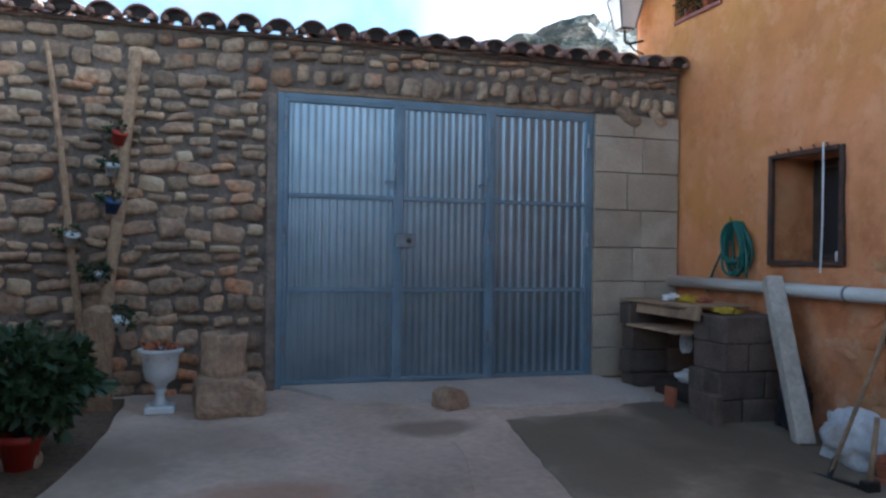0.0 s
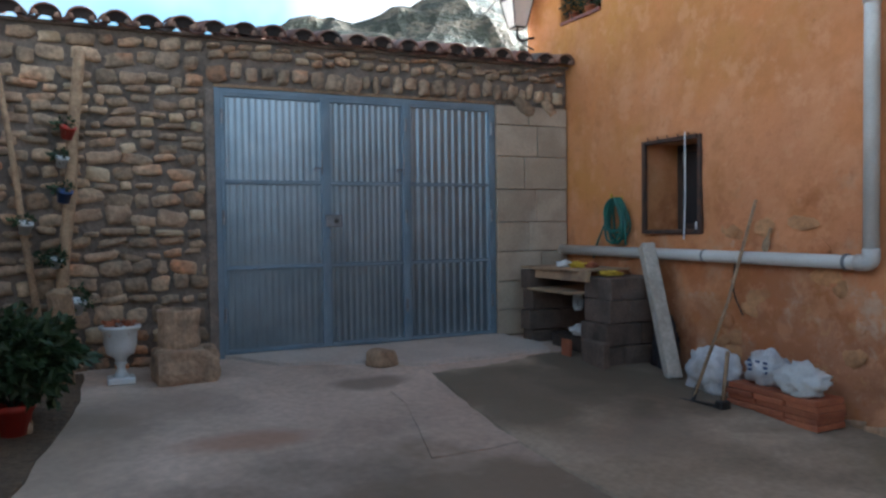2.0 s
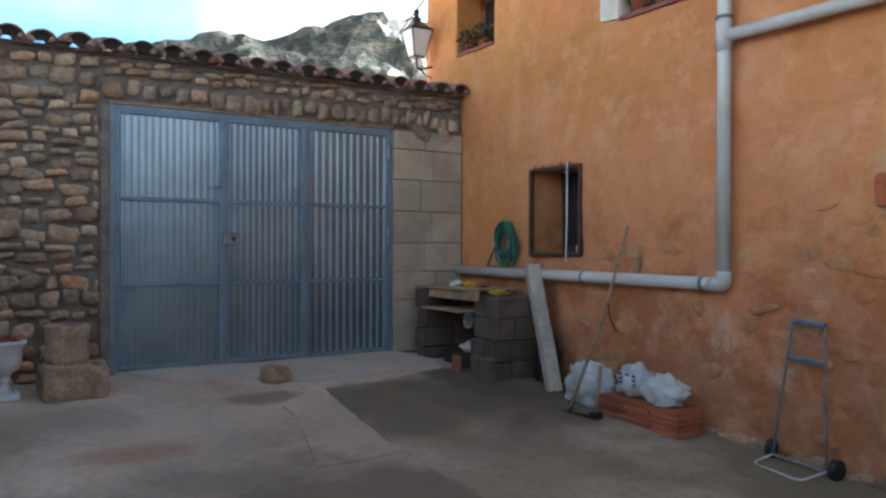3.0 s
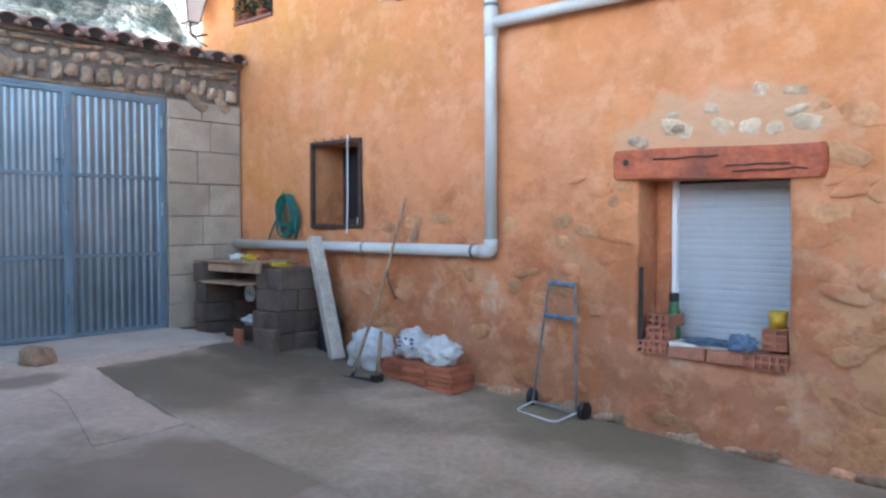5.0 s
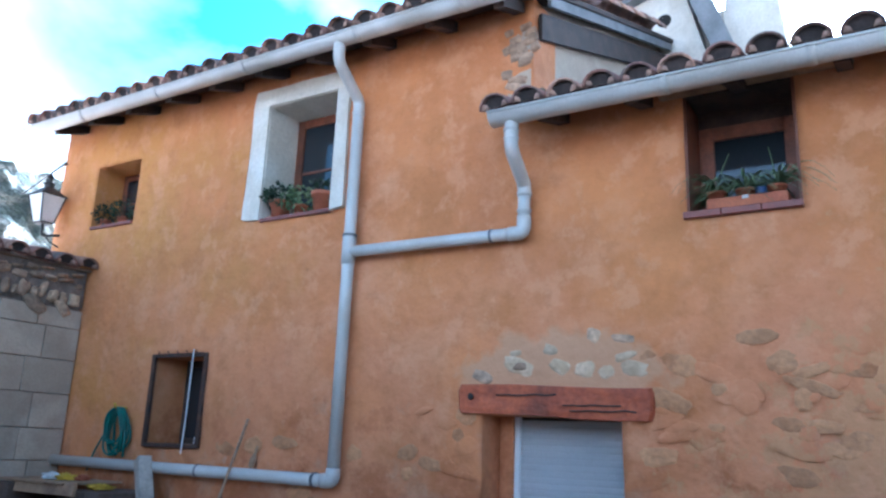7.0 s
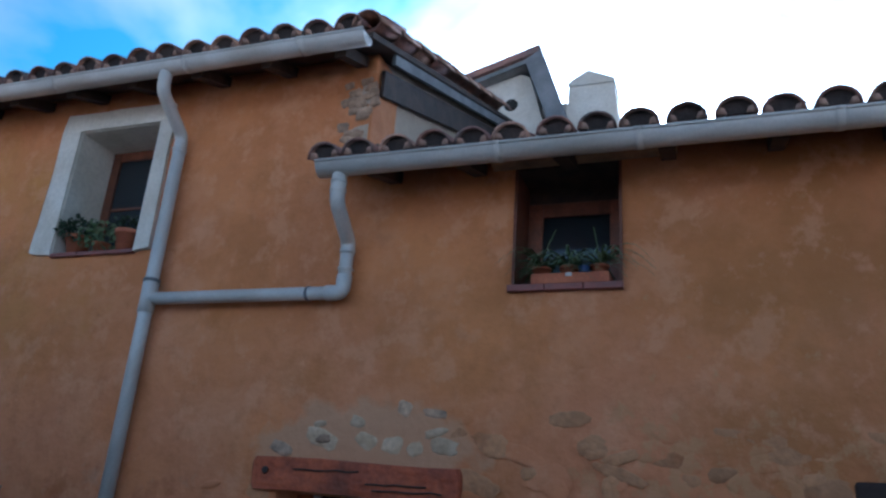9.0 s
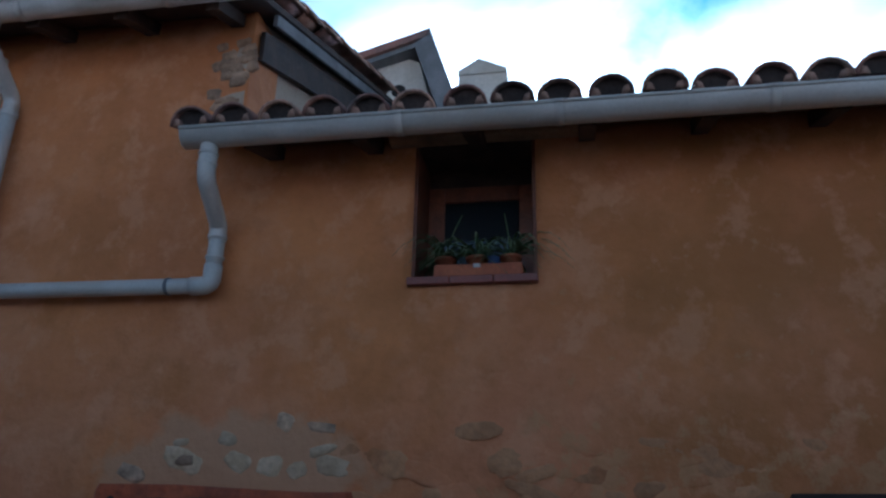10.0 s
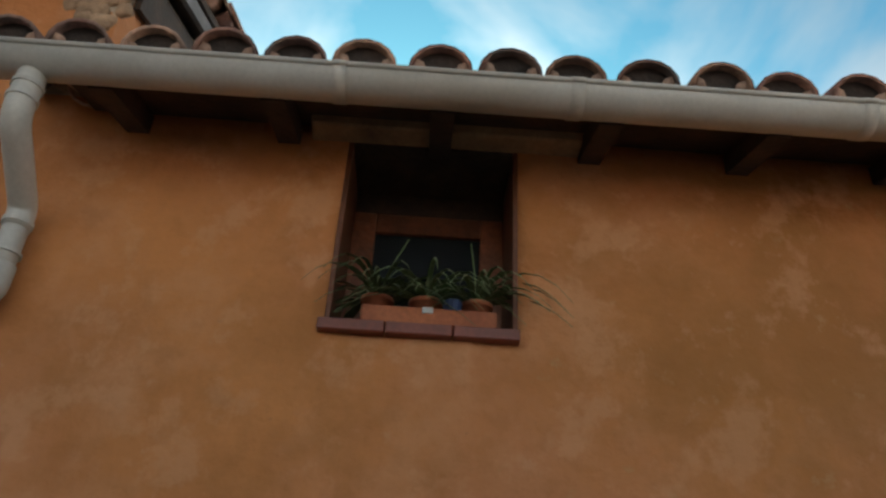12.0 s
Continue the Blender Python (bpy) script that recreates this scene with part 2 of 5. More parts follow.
TILE = mat("clay_roof_tile", (0.30, 0.15, 0.11), (0.20, 0.115, 0.10), 5.0, 0.85, 0.5, 40.0, vary=0.3, c3=(0.13, 0.11, 0.10))
# Near-black colour of the tile-end plugs, standing for shade in the hollows.
TILEHOLLOW = mat("shaded_tile_hollow", (0.055, 0.04, 0.035), (0.035, 0.028, 0.026), 7.0, 0.95, 0.6, 40.0, vary=0.2)
TILEMORTAR = mat("pink_tile_mortar", (0.42, 0.27, 0.20), (0.33, 0.20, 0.15), 9.0, 0.95, 0.8, 40.0, vary=0.15)
TILEPALE = mat("pale_clay_tile", (0.46, 0.27, 0.19), (0.32, 0.18, 0.13), 6.0, 0.85, 0.5, 40.0, vary=0.3, c3=(0.17, 0.13, 0.11))
PVC = mat("grey_pvc", (0.60, 0.585, 0.55), (0.52, 0.50, 0.46), 2.5, 0.4, 0.06, 60.0, vary=0.06, c3=(0.45, 0.42, 0.37))
PVCRING = mat("dark_clip", (0.16, 0.17, 0.18), (0.12, 0.12, 0.13), 9.0, 0.5, 0.1, 60.0, vary=0.1)
LINTEL = mat("red_stained_timber", (0.54, 0.125, 0.04), (0.42, 0.09, 0.03), 5.0, 0.6, 0.8, 26.0, vary=0.22, c3=(0.22, 0.06, 0.028), dist=0.012)
BROWNWOOD = mat("brown_varnished_wood", (0.21, 0.065, 0.028), (0.14, 0.045, 0.02), 8.0, 0.55, 0.4, 40.0, vary=0.2)
DARKWOOD = mat("dark_old_timber", (0.055, 0.034, 0.024), (0.034, 0.023, 0.018), 7.0, 0.85, 0.7, 30.0, vary=0.25)
PALEWOOD = mat("weathered_wood", (0.34, 0.22, 0.13), (0.24, 0.15, 0.09), 9.0, 0.85, 0.6, 35.0, vary=0.22)
BOARD = mat("plywood", (0.44, 0.29, 0.17), (0.35, 0.22, 0.13), 7.0, 0.8, 0.4, 50.0, vary=0.15, c3=(0.22, 0.14, 0.09))
WHITEWASH = mat("white_limewash", (0.72, 0.67, 0.58), (0.62, 0.56, 0.46), 3.0, 0.9, 0.5, 30.0, vary=0.08)
SHUTTER = mat("white_shutter", (0.86, 0.88, 0.89), (0.82, 0.84, 0.85), 3.0, 0.45, 0.04, 60.0, vary=0.03)
RUST = mat("rusty_iron", (0.085, 0.04, 0.025), (0.045, 0.03, 0.025), 14.0, 0.8, 0.6, 60.0, metal=0.2, vary=0.3)
IRON = mat("black_iron", (0.025, 0.025, 0.027), (0.04, 0.035, 0.03), 9.0, 0.5, 0.2, 60.0, metal=0.4, vary=0.15)
STEEL = mat("worn_grey_steel", (0.30, 0.32, 0.34), (0.20, 0.20, 0.21), 9.0, 0.45, 0.2, 60.0, metal=0.7, vary=0.15)
BLOCK = mat("concrete_block", (0.145, 0.098, 0.075), (0.09, 0.064, 0.05), 6.0, 0.95, 1.0, 55.0, vary=0.2, dist=0.008)
TERRA = mat("terracotta", (0.46, 0.15, 0.07), (0.36, 0.11, 0.055), 6.0, 0.8, 0.3, 50.0, vary=0.16)
BRICKRED = mat("hollow_brick_clay", (0.48, 0.20, 0.11), (0.38, 0.15, 0.09), 8.0, 0.85, 0.4, 50.0, vary=0.15)
CERAMIC = mat("brown_glazed_tile", (0.23, 0.06, 0.038), (0.17, 0.048, 0.033), 8.0, 0.45, 0.1, 50.0, vary=0.12)
HOSE = mat("green_hose", (0.012, 0.13, 0.10), (0.01, 0.09, 0.075), 8.0, 0.4, 0.1, 50.0, vary=0.15)
YELLOW = mat("yellow_rubber", (0.65, 0.43, 0.03), (0.5, 0.3, 0.02), 12.0, 0.6, 0.3, 50.0, vary=0.15)
SACK = mat("white_woven_sack", (0.66, 0.66, 0.66), (0.52, 0.52, 0.54), 9.0, 0.7, 0.5, 60.0, vary=0.1, c3=(0.40, 0.36, 0.33))
BLACKBAG = mat("black_plastic", (0.012, 0.013, 0.017), (0.02, 0.02, 0.025), 9.0, 0.4, 0.5, 30.0, vary=0.2)
CLOTH = mat("blue_cloth", (0.16, 0.22, 0.30), (0.11, 0.15, 0.22), 14.0, 0.95, 0.6, 60.0, vary=0.2)
LEAF = mat("leaf_green", (0.016, 0.036, 0.012), (0.028, 0.052, 0.016), 9.0, 0.55, 0.2, 50.0, vary=0.3)
LEAFPALE = mat("striped_leaf", (0.10, 0.16, 0.06), (0.16, 0.20, 0.10), 20.0, 0.55, 0.2, 50.0, vary=0.3)
PLASTIC_RED = mat("red_plastic", (0.45, 0.04, 0.025), (0.36, 0.03, 0.02), 7.0, 0.5, 0.1, 50.0, vary=0.1)
PLASTIC_BLUE = mat("blue_plastic", (0.03, 0.07, 0.19), (0.025, 0.05, 0.14), 7.0, 0.5, 0.1, 50.0, vary=0.1)
PLASTIC_WHITE = mat("white_plastic", (0.68, 0.68, 0.67), (0.6, 0.6, 0.58), 7.0, 0.5, 0.1, 50.0, vary=0.06)
GREENBOTTLE = mat("green_bottle_plastic", (0.03, 0.14, 0.05), (0.02, 0.10, 0.04), 7.0, 0.3, 0.1, 50.0, vary=0.1)
HILLROCK = mat("hill_rock_and_scrub", (0.15, 0.122, 0.082), (0.045, 0.047, 0.03), 0.10, 0.95, 0.9, 0.45, vary=0.4, c3=(0.04, 0.046, 0.024), dist=2.0, spread=0.05)
GUTTERBOARD = mat("grey_board_and_shade", (0.22, 0.225, 0.23), (0.15, 0.155, 0.16), 4.0, 0.85, 0.4, 40.0, vary=0.12)
GREYTIMBER = mat("limed_timber", (0.52, 0.46, 0.39), (0.40, 0.35, 0.29), 6.0, 0.85, 0.5, 30.0, vary=0.15)
# Near-black base colour that paints the shade of rooms, gaps and holes.
DARK = mat("interior_shade", (0.03, 0.025, 0.02), (0.02, 0.018, 0.015), 5.0, 0.9, 0.2, 40.0, vary=0.2)
GLASS = glass("window_glass")
LAMPGLASS = mat("frosted_lamp_glass", (0.85, 0.82, 0.75), (0.8, 0.77, 0.7), 8.0, 0.3, 0.03, 50.0, vary=0.03)


# ---------------- mesh helpers ----------------
def part(name, bm, material, parent=None, label="", smooth=False):
    me = bpy.data.meshes.new(name)
    bmesh.ops.recalc_face_normals(bm, faces=bm.faces[:])
    bm.to_mesh(me)
    bm.free()
    me.materials.append(material)
    if smooth:
        me.polygons.foreach_set("use_smooth", [True] * len(me.polygons))
    ob = new(name, me)
    if parent:
        ob.parent = parent
    if label:
        ob["label"] = label
    return ob


def piece(name, me, m, parent=None):
    """One object more on a shared mesh."""
    ob = new(name, me)
    ob.matrix_basis = m
    if parent:
        ob.parent = parent
    return ob


def thing(name, label, category, at=(0, 0, 0), group="", kind="", turn=0):
    ob = new(name)
    ob.empty_display_size = 0.1
    ob.matrix_basis = pose(*at, 0, 0, turn)
    return tagged(ob, label, category, group, kind)


def box(lo, hi, bevel=0.0, bm=None, jitter=0.0):
    out = bm or bmesh.new()
    c = [(a + b) / 2 for a, b in zip(lo, hi)]
    s = [max(abs(b - a), 1e-4) for a, b in zip(lo, hi)]
    made = bmesh.ops.create_cube(out, size=1, matrix=Matrix.LocRotScale(c, None, s))["verts"]
    if jitter:
        for v in made:
            v.co += Vector([random.uniform(-jitter, jitter) for _ in range(3)])
    if bevel:
        edges = list({e for v in made for e in v.link_edges})
        bmesh.ops.bevel(out, geom=edges, offset=bevel, segments=1, affect="EDGES")
    return out


def tube(pts, r, n=10, bm=None, r2=None, caps=True):
    """A round bar along a line of points, with an optional end radius."""
    out = bm or bmesh.new()
    pts = [Vector(p) for p in pts]
    rings = []
    side = None
    for i, p in enumerate(pts):
        d = (pts[min(i + 1, len(pts) - 1)] - pts[max(i - 1, 0)]).normalized()
        if side is None:
            side = d.orthogonal().normalized()
        side = (side - d * side.dot(d)).normalized()
        up = d.cross(side)
        rad = r if r2 is None else r + (r2 - r) * i / (len(pts) - 1)
        rings.append([out.verts.new(p + (side * math.cos(a) + up * math.sin(a)) * rad) for a in [2 * math.pi * k / n for k in range(n)]])
    for a, b in zip(rings, rings[1:]):
        for k in range(n):
            out.faces.new((a[k], a[(k + 1) % n], b[(k + 1) % n], b[k]))
    if caps:
        out.faces.new(rings[0][::-1])
        out.faces.new(rings[-1])
    return out


def bend(pts, r=0.1, steps=5):
    """Rounds the corners of a line of points."""
    pts = [Vector(p) for p in pts]
    out = [pts[0]]
    for a, b, c in zip(pts, pts[1:], pts[2:]):
        d1, d2 = (a - b), (c - b)
        k = min(r, d1.length * 0.45, d2.length * 0.45)
        p, q = b + d1.normalized() * k, b + d2.normalized() * k
        for i in range(steps + 1):
            t = i / steps
            out.append(p * (1 - t) ** 2 + b * 2 * t * (1 - t) + q * t * t)
    out.append(pts[-1])
    return out


def lathe(profile, n=20, bm=None, at=(0, 0, 0)):
    out = bm or bmesh.new()
    rings = [[out.verts.new((at[0] + r * math.cos(2 * math.pi * k / n), at[1] + r * math.sin(2 * math.pi * k / n), at[2] + z)) for k in range(n)] for r, z in profile]
    for a, b in zip(rings, rings[1:]):
        for k in range(n):
            out.faces.new((a[k], a[(k + 1) % n], b[(k + 1) % n], b[k]))
    out.faces.new(rings[0][::-1])
    out.faces.new(rings[-1])
    return out


def rough_block(sx, sy, sz, seed, amount=0.03, cuts=3, soft=0.25):
    """A hewn block, its base at z = 0: rounded and uneven."""
    out = bmesh.new()
    bmesh.ops.create_cube(out, size=1)
    bmesh.ops.subdivide_edges(out, edges=out.edges[:], cuts=cuts, use_grid_fill=True)
    for v in out.verts:
        c = v.co.copy()
        k = sorted((abs(c.x), abs(c.y), abs(c.z)))
        pull = 1 - soft * max(0, k[1] - 0.3) * 1.2 - soft * max(0, k[0] - 0.3)
        q = Vector((c.x * pull * sx, c.y * pull * sy, c.z * sz * (pull if c.z > 0 else 1)))
        w = noise.noise_vector(Vector((c.x * sx, c.y * sy, c.z * sz)) * 9 + Vector((seed * 7.1, 0, 0)))
        q += w * amount
        v.co = Vector((q.x, q.y, max(q.z + sz / 2, 0)))
    return out


def ground_z(y):
    return float(np.interp(-y, [-50, 0, 0.9, 1.6, 3.2, 4.6, 5.6, 8, 14, 40], [0, 0, -0.04, -0.12, -0.25, -0.34, -0.40, -0.5, -0.6, -0.8]))


def ground_h(x, y):
    return ground_z(y) - (0.05 if y > 1.2 else 0) + 0.012 * noise.noise(Vector((x * 1.1, y * 1.1, 0))) + 0.004 * noise.noise(Vector((x * 6, y * 6, 3)))


def slab_piece(corners, lift, thick, step=0.12, wobble=0.02, seed=0.0):
    """A thin cast patch that follows the ground, with a ragged outline."""
    out = bmesh.new()
    ring = []
    n = len(corners)
    for i in range(n):
        a, b = Vector(corners[i]), Vector(corners[(i + 1) % n])
        m = max(int((b - a).length / step), 1)
        for k in range(m):
            p = a + (b - a) * k / m
            w = noise.noise_vector(Vector((p.x * 4, p.y * 4, seed)))
            ring.append((p.x + w.x * wobble, p.y + w.y * wobble))
    top = [out.verts.new((x, y, ground_z(y) + lift)) for x, y in ring]
    low = [out.verts.new((x, y, ground_z(y) + lift - thick)) for x, y in ring]
    f = out.faces.new(top)
    for i in range(len(ring)):
        j = (i + 1) % len(ring)
        out.faces.new((top[i], low[i], low[j], top[j]))
    made = bmesh.ops.triangulate(out, faces=[f])["faces"]
    for _ in range(3):
        long_edges = [e for e in {e for q in made for e in q.edges} if e.calc_length() > 0.25]
        if long_edges:
            bmesh.ops.subdivide_edges(out, edges=long_edges, cuts=1)
        made = [q for q in out.faces if abs(q.normal.z) > 0.6 or q.calc_center_median().z > -9]
        bmesh.ops.triangulate(out, faces=[q for q in out.faces if len(q.verts) > 4])
    for v in out.verts:
        under = v.co.z < ground_z(v.co.y) + lift - thick * 0.6
        v.co.z = ground_h(v.co.x, v.co.y) + (lift - thick if under else lift)
    return out


# ---------------- ground ----------------
def spaced(lo, hi, fine_lo, fine_hi, step):
    inner = list(np.arange(fine_lo, fine_hi + 1e-6, step))
    far_lo = [fine_lo - step * 1.7 ** k for k in range(1, 40) if fine_lo - step * 1.7 ** k > lo]
    far_hi = [fine_hi + step * 1.7 ** k for k in range(1, 40) if fine_hi + step * 1.7 ** k < hi]
    return [lo] + far_lo[::-1] + inner + far_hi + [hi]


bm = bmesh.new()
gx, gy = spaced(-2000, 2000, -7, 1, 0.14), spaced(-2000, 2000, -9, 1, 0.14)
grid = [[bm.verts.new((x, y, ground_h(x, y))) for y in gy] for x in gx]
for i in range(len(gx) - 1):
    for j in range(len(gy) - 1):
        bm.faces.new((grid[i][j], grid[i + 1][j], grid[i + 1][j + 1], grid[i][j + 1]))
tagged(part("ground", bm, CONCRETE, smooth=True), "worn stained concrete yard floor", "ground", kind="structure")
tagged(part("pavement", slab_piece([(-2.25, -0.95), (-0.85, -0.93), (-0.72, -0.6), (-0.85, 0.0), (-3.68, 0.0), (-3.3, -0.5), (-2.6, -0.7)], 0.03, 0.06, 0.1, 0.035), NEWCRETE),
       "pale cracked concrete ramp before the gate", "pavement", kind="structure")
tagged(part("pavement", slab_piece([(-2.2, -1.05), (-2.36, -2.0), (-2.32, -2.86), (-2.95, -2.9), (-2.75, -2.0), (-2.68, -1.5)], 0.009, 0.04, 0.12, 0.045, 3), CONCRETE),
       "pale strip of newer concrete in the yard", "pavement", kind="structure")


def old_slab():
    """The older, damper half of the yard floor, east of an uneven joint."""
    out = bmesh.new()
    nu, nv = 18, 84
    rows = []
    for j in range(nv + 1):
        row = []
        for i in range(nu + 1):
            f = j / nv
            x = -2.3 + 2.27 * i / nu
            north = float(np.interp(x, [-2.3, -1.67, -0.84, -0.7, 0], [-1.10, -1.04, -0.90, -0.84, -0.84]))
            y = north + (-12.95 - north) * f
            west = float(np.interp(-y, [1.1, 2.0, 2.8, 4.5, 8], [-2.17, -2.27, -2.34, -2.29, -2.35])) + 0.03 * noise.noise(Vector((0, y * 3.5, 4))) + 0.012 * noise.noise(Vector((0, y * 12, 4)))
            x = west + (-0.03 - west) * i / nu
            y += 0.025 * noise.noise(Vector((x * 4.5, 1, 2))) * (1 - f)
            row.append(out.verts.new((x, y, ground_h(x, y) + (0.013 if 0 < i and 0 < j else -0.004))))
        rows.append(row)
    for j in range(nv):
        for i in range(nu):
            out.faces.new((rows[j][i], rows[j + 1][i], rows[j + 1][i + 1], rows[j][i + 1]))
    for i in range(nu + 1):
        rows[1][i].co.y = rows[0][i].co.y - 0.012
    for j in range(nv + 1):
        rows[j][1].co.x = rows[j][0].co.x + 0.012
    return out


tagged(part("pavement", old_slab(), OLDCRETE), "old damp-stained concrete slab along the house", "pavement", kind="structure")
tagged(part("flower_bed", slab_piece([(-4.84, -0.2), (-4.86, -1.0), (-5.15, -2.4), (-5.5, -3.6), (-7.0, -3.6), (-7.0, -0.2)], 0.018, 0.05, 0.15, 0.02, 9), EARTH),
       "dark bare earth bed along the wall", "ground", kind="structure")


# ---------------- house wall with real openings ----------------
W1 = (-2.02, -1.30, 1.09, 1.91)        # y lo, y hi, z lo, z hi
U1 = (-0.64, 0.08, 3.36, 4.07)
U2 = (-3.36, -2.52, 3.14, 4.28)
W3 = (-7.10, -6.40, 2.70, 3.56)
SH = (-5.94, -4.91, 0.20, 1.41)
O2 = (-9.6, -8.42, 0.0, 1.40)
HOLES = [W1, U1, U2, W3, SH, O2]
TALL_END, HOUSE_N, LOW_TOP, TALL_TOP = -5.28, 0.76, 3.66, 4.66


def lines(lo, hi, step, fixed):
    vals = sorted(set([lo, hi] + [f for f in fixed if lo < f < hi]))
    out = []
    for a, b in zip(vals, vals[1:]):
        m = max(round((b - a) / step), 1)
        out += [a + (b - a) * k / m for k in range(m)]
    return out + [hi]


bm = bmesh.new()
ys = lines(-12.5, HOUSE_N, 0.07, [h[i] for h in HOLES for i in (0, 1)] + [TALL_END])
zs = lines(-0.7, TALL_TOP, 0.07, [h[i] for h in HOLES for i in (2, 3)] + [LOW_TOP])
cell = {}


def wall_vert(i, j):
    if (i, j) not in cell:
        y, z = ys[i], zs[j]
        p = Vector((0.0, y, z))
        rough = min(1.0, max(0.12, (2.6 - z) / 2.2))
        if y < -6.2:
            rough = min(1.0, max(0.15, (3.0 - z) / 1.6))
        x = -0.016 * noise.noise(p * 0.8) - rough * (0.034 * noise.noise(p * 2.3) + 0.030 * noise.noise(p * 5.5 + Vector((5, 0, 0))))
        cell[i, j] = bm.verts.new((x - 0.01 * max(0, 0.6 - z), y, z))
    return cell[i, j]


for i in range(len(ys) - 1):
    for j in range(len(zs) - 1):
        y, z = (ys[i] + ys[i + 1]) / 2, (zs[j] + zs[j + 1]) / 2
        if any(h[0] < y < h[1] and h[2] < z < h[3] for h in HOLES) or (y < TALL_END and z > LOW_TOP):
            continue
        bm.faces.new((wall_vert(i, j), wall_vert(i + 1, j), wall_vert(i + 1, j + 1), wall_vert(i, j + 1)))
rim = [e for e in bm.edges if e.is_boundary]
ex = bmesh.ops.extrude_edge_only(bm, edges=rim)["geom"]
for v in ex:
    if isinstance(v, bmesh.types.BMVert):
        v.co.x = 0.42
wall_house = tagged(part("wall_house", bm, PLASTER, smooth=False), "old house wall in patchy orange plaster", "wall", kind="structure")
for pol in wall_house.data.polygons:
    pol.use_smooth = abs(pol.normal.x) > 0.75

# rest of the house: far end, gable, back, near-black walls standing for unlit rooms
tagged(part("wall_north", box((0.0, HOUSE_N - 0.35, -0.6), (7.0, HOUSE_N - 0.003, 4.62)), PLASTER), "orange plastered end wall of the house", "wall", kind="structure")
tagged(part("wall_inner", box((0.95, -12.4, -0.6), (1.1, HOUSE_N - 0.36, 3.859)), DARK), "near-black wall behind the windows, standing for unlit rooms", "wall", kind="structure")
tagged(part("wall_inner", box((0.95, TALL_END + 0.25, 3.86), (1.1, HOUSE_N - 0.36, 4.75)), DARK), "near-black wall behind the upper windows, standing for unlit rooms", "wall", kind="structure")

tagged(part("wall_back", box((7.0, -12.5, -0.6), (7.2, HOUSE_N, 4.6)), WHITEWASH), "plain back wall of the house", "wall", kind="structure")
tagged(part("wall_west", box((-7.35, -13.0, -0.8), (-7.05, 0.3, 2.6)), MORTAR), "plain rendered yard wall", "wall", kind="structure")
tagged(part("wall_south", box((-7.35, -13.3, -0.9), (7.2, -13.0, 2.4)), MORTAR), "plain rendered yard wall", "wall", kind="structure")

# ---------------- roofs ----------------
def tile_mesh(name, material, plug=None, r1=0.105, r2=0.085, length=0.46, n=8, t=0.014, wide=1.14):
    out = bmesh.new()
    rows = []
    for x, r in ((0, r1), (length, r2)):
        o = [out.verts.new((x, wide * r * math.cos(math.pi * k / n), r * math.sin(math.pi * k / n))) for k in range(n + 1)]
        i = [out.verts.new((x, wide * (r - t) * math.cos(math.pi * k / n), (r - t) * math.sin(math.pi * k / n))) for k in range(n + 1)]
        rows.append((o, i))
    (o1, i1), (o2, i2) = rows
    for k in range(n):
        out.faces.new((o1[k], o1[k + 1], o2[k + 1], o2[k]))
        out.faces.new((i1[k + 1], i1[k], i2[k], i2[k + 1]))
        out.faces.new((o1[k + 1], o1[k], i1[k], i1[k + 1]))
        out.faces.new((o2[k], o2[k + 1], i2[k + 1], i2[k]))
    out.faces.new((o1[0], o2[0], i2[0], i1[0]))
    out.faces.new((o1[n], i1[n], i2[n], o2[n]))
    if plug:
        # mortar wedges at both feet, a near-black plug painting the hollow's shade between them
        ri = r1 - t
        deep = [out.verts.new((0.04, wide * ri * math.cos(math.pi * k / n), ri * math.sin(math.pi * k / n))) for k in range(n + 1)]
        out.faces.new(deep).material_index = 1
        for sg in (-1, 1):
            pts = ((0.012, sg * ri, 0.0), (0.012, sg * ri * 0.86, ri * 0.48), (0.018, sg * ri * 0.62, ri * 0.40), (0.016, sg * ri * 0.48, 0.0))
            fr = [out.verts.new((p[0], p[1] * wide, p[2])) for p in pts]
            bk = [out.verts.new((0.039, p[1] * wide, p[2])) for p in pts]
            out.faces.new(fr).material_index = 2
            for k in range(4):
                out.faces.new((fr[k], fr[(k + 1) % 4], bk[(k + 1) % 4], bk[k])).material_index = 2
    bmesh.ops.recalc_face_normals(out, faces=out.faces[:])
    me = bpy.data.meshes.new(name)
    out.to_mesh(me)
    out.free()
    me.materials.append(material)
    if plug:
        me.materials.append(plug)
        me.materials.append(TILEMORTAR)
    me.polygons.foreach_set("use_smooth", [True] * len(me.polygons))
    return me


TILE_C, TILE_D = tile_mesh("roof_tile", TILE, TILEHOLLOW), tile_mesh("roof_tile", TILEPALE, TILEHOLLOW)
TILE_A, TILE_B = tile_mesh("roof_tile", TILE), tile_mesh("roof_tile", TILEPALE)


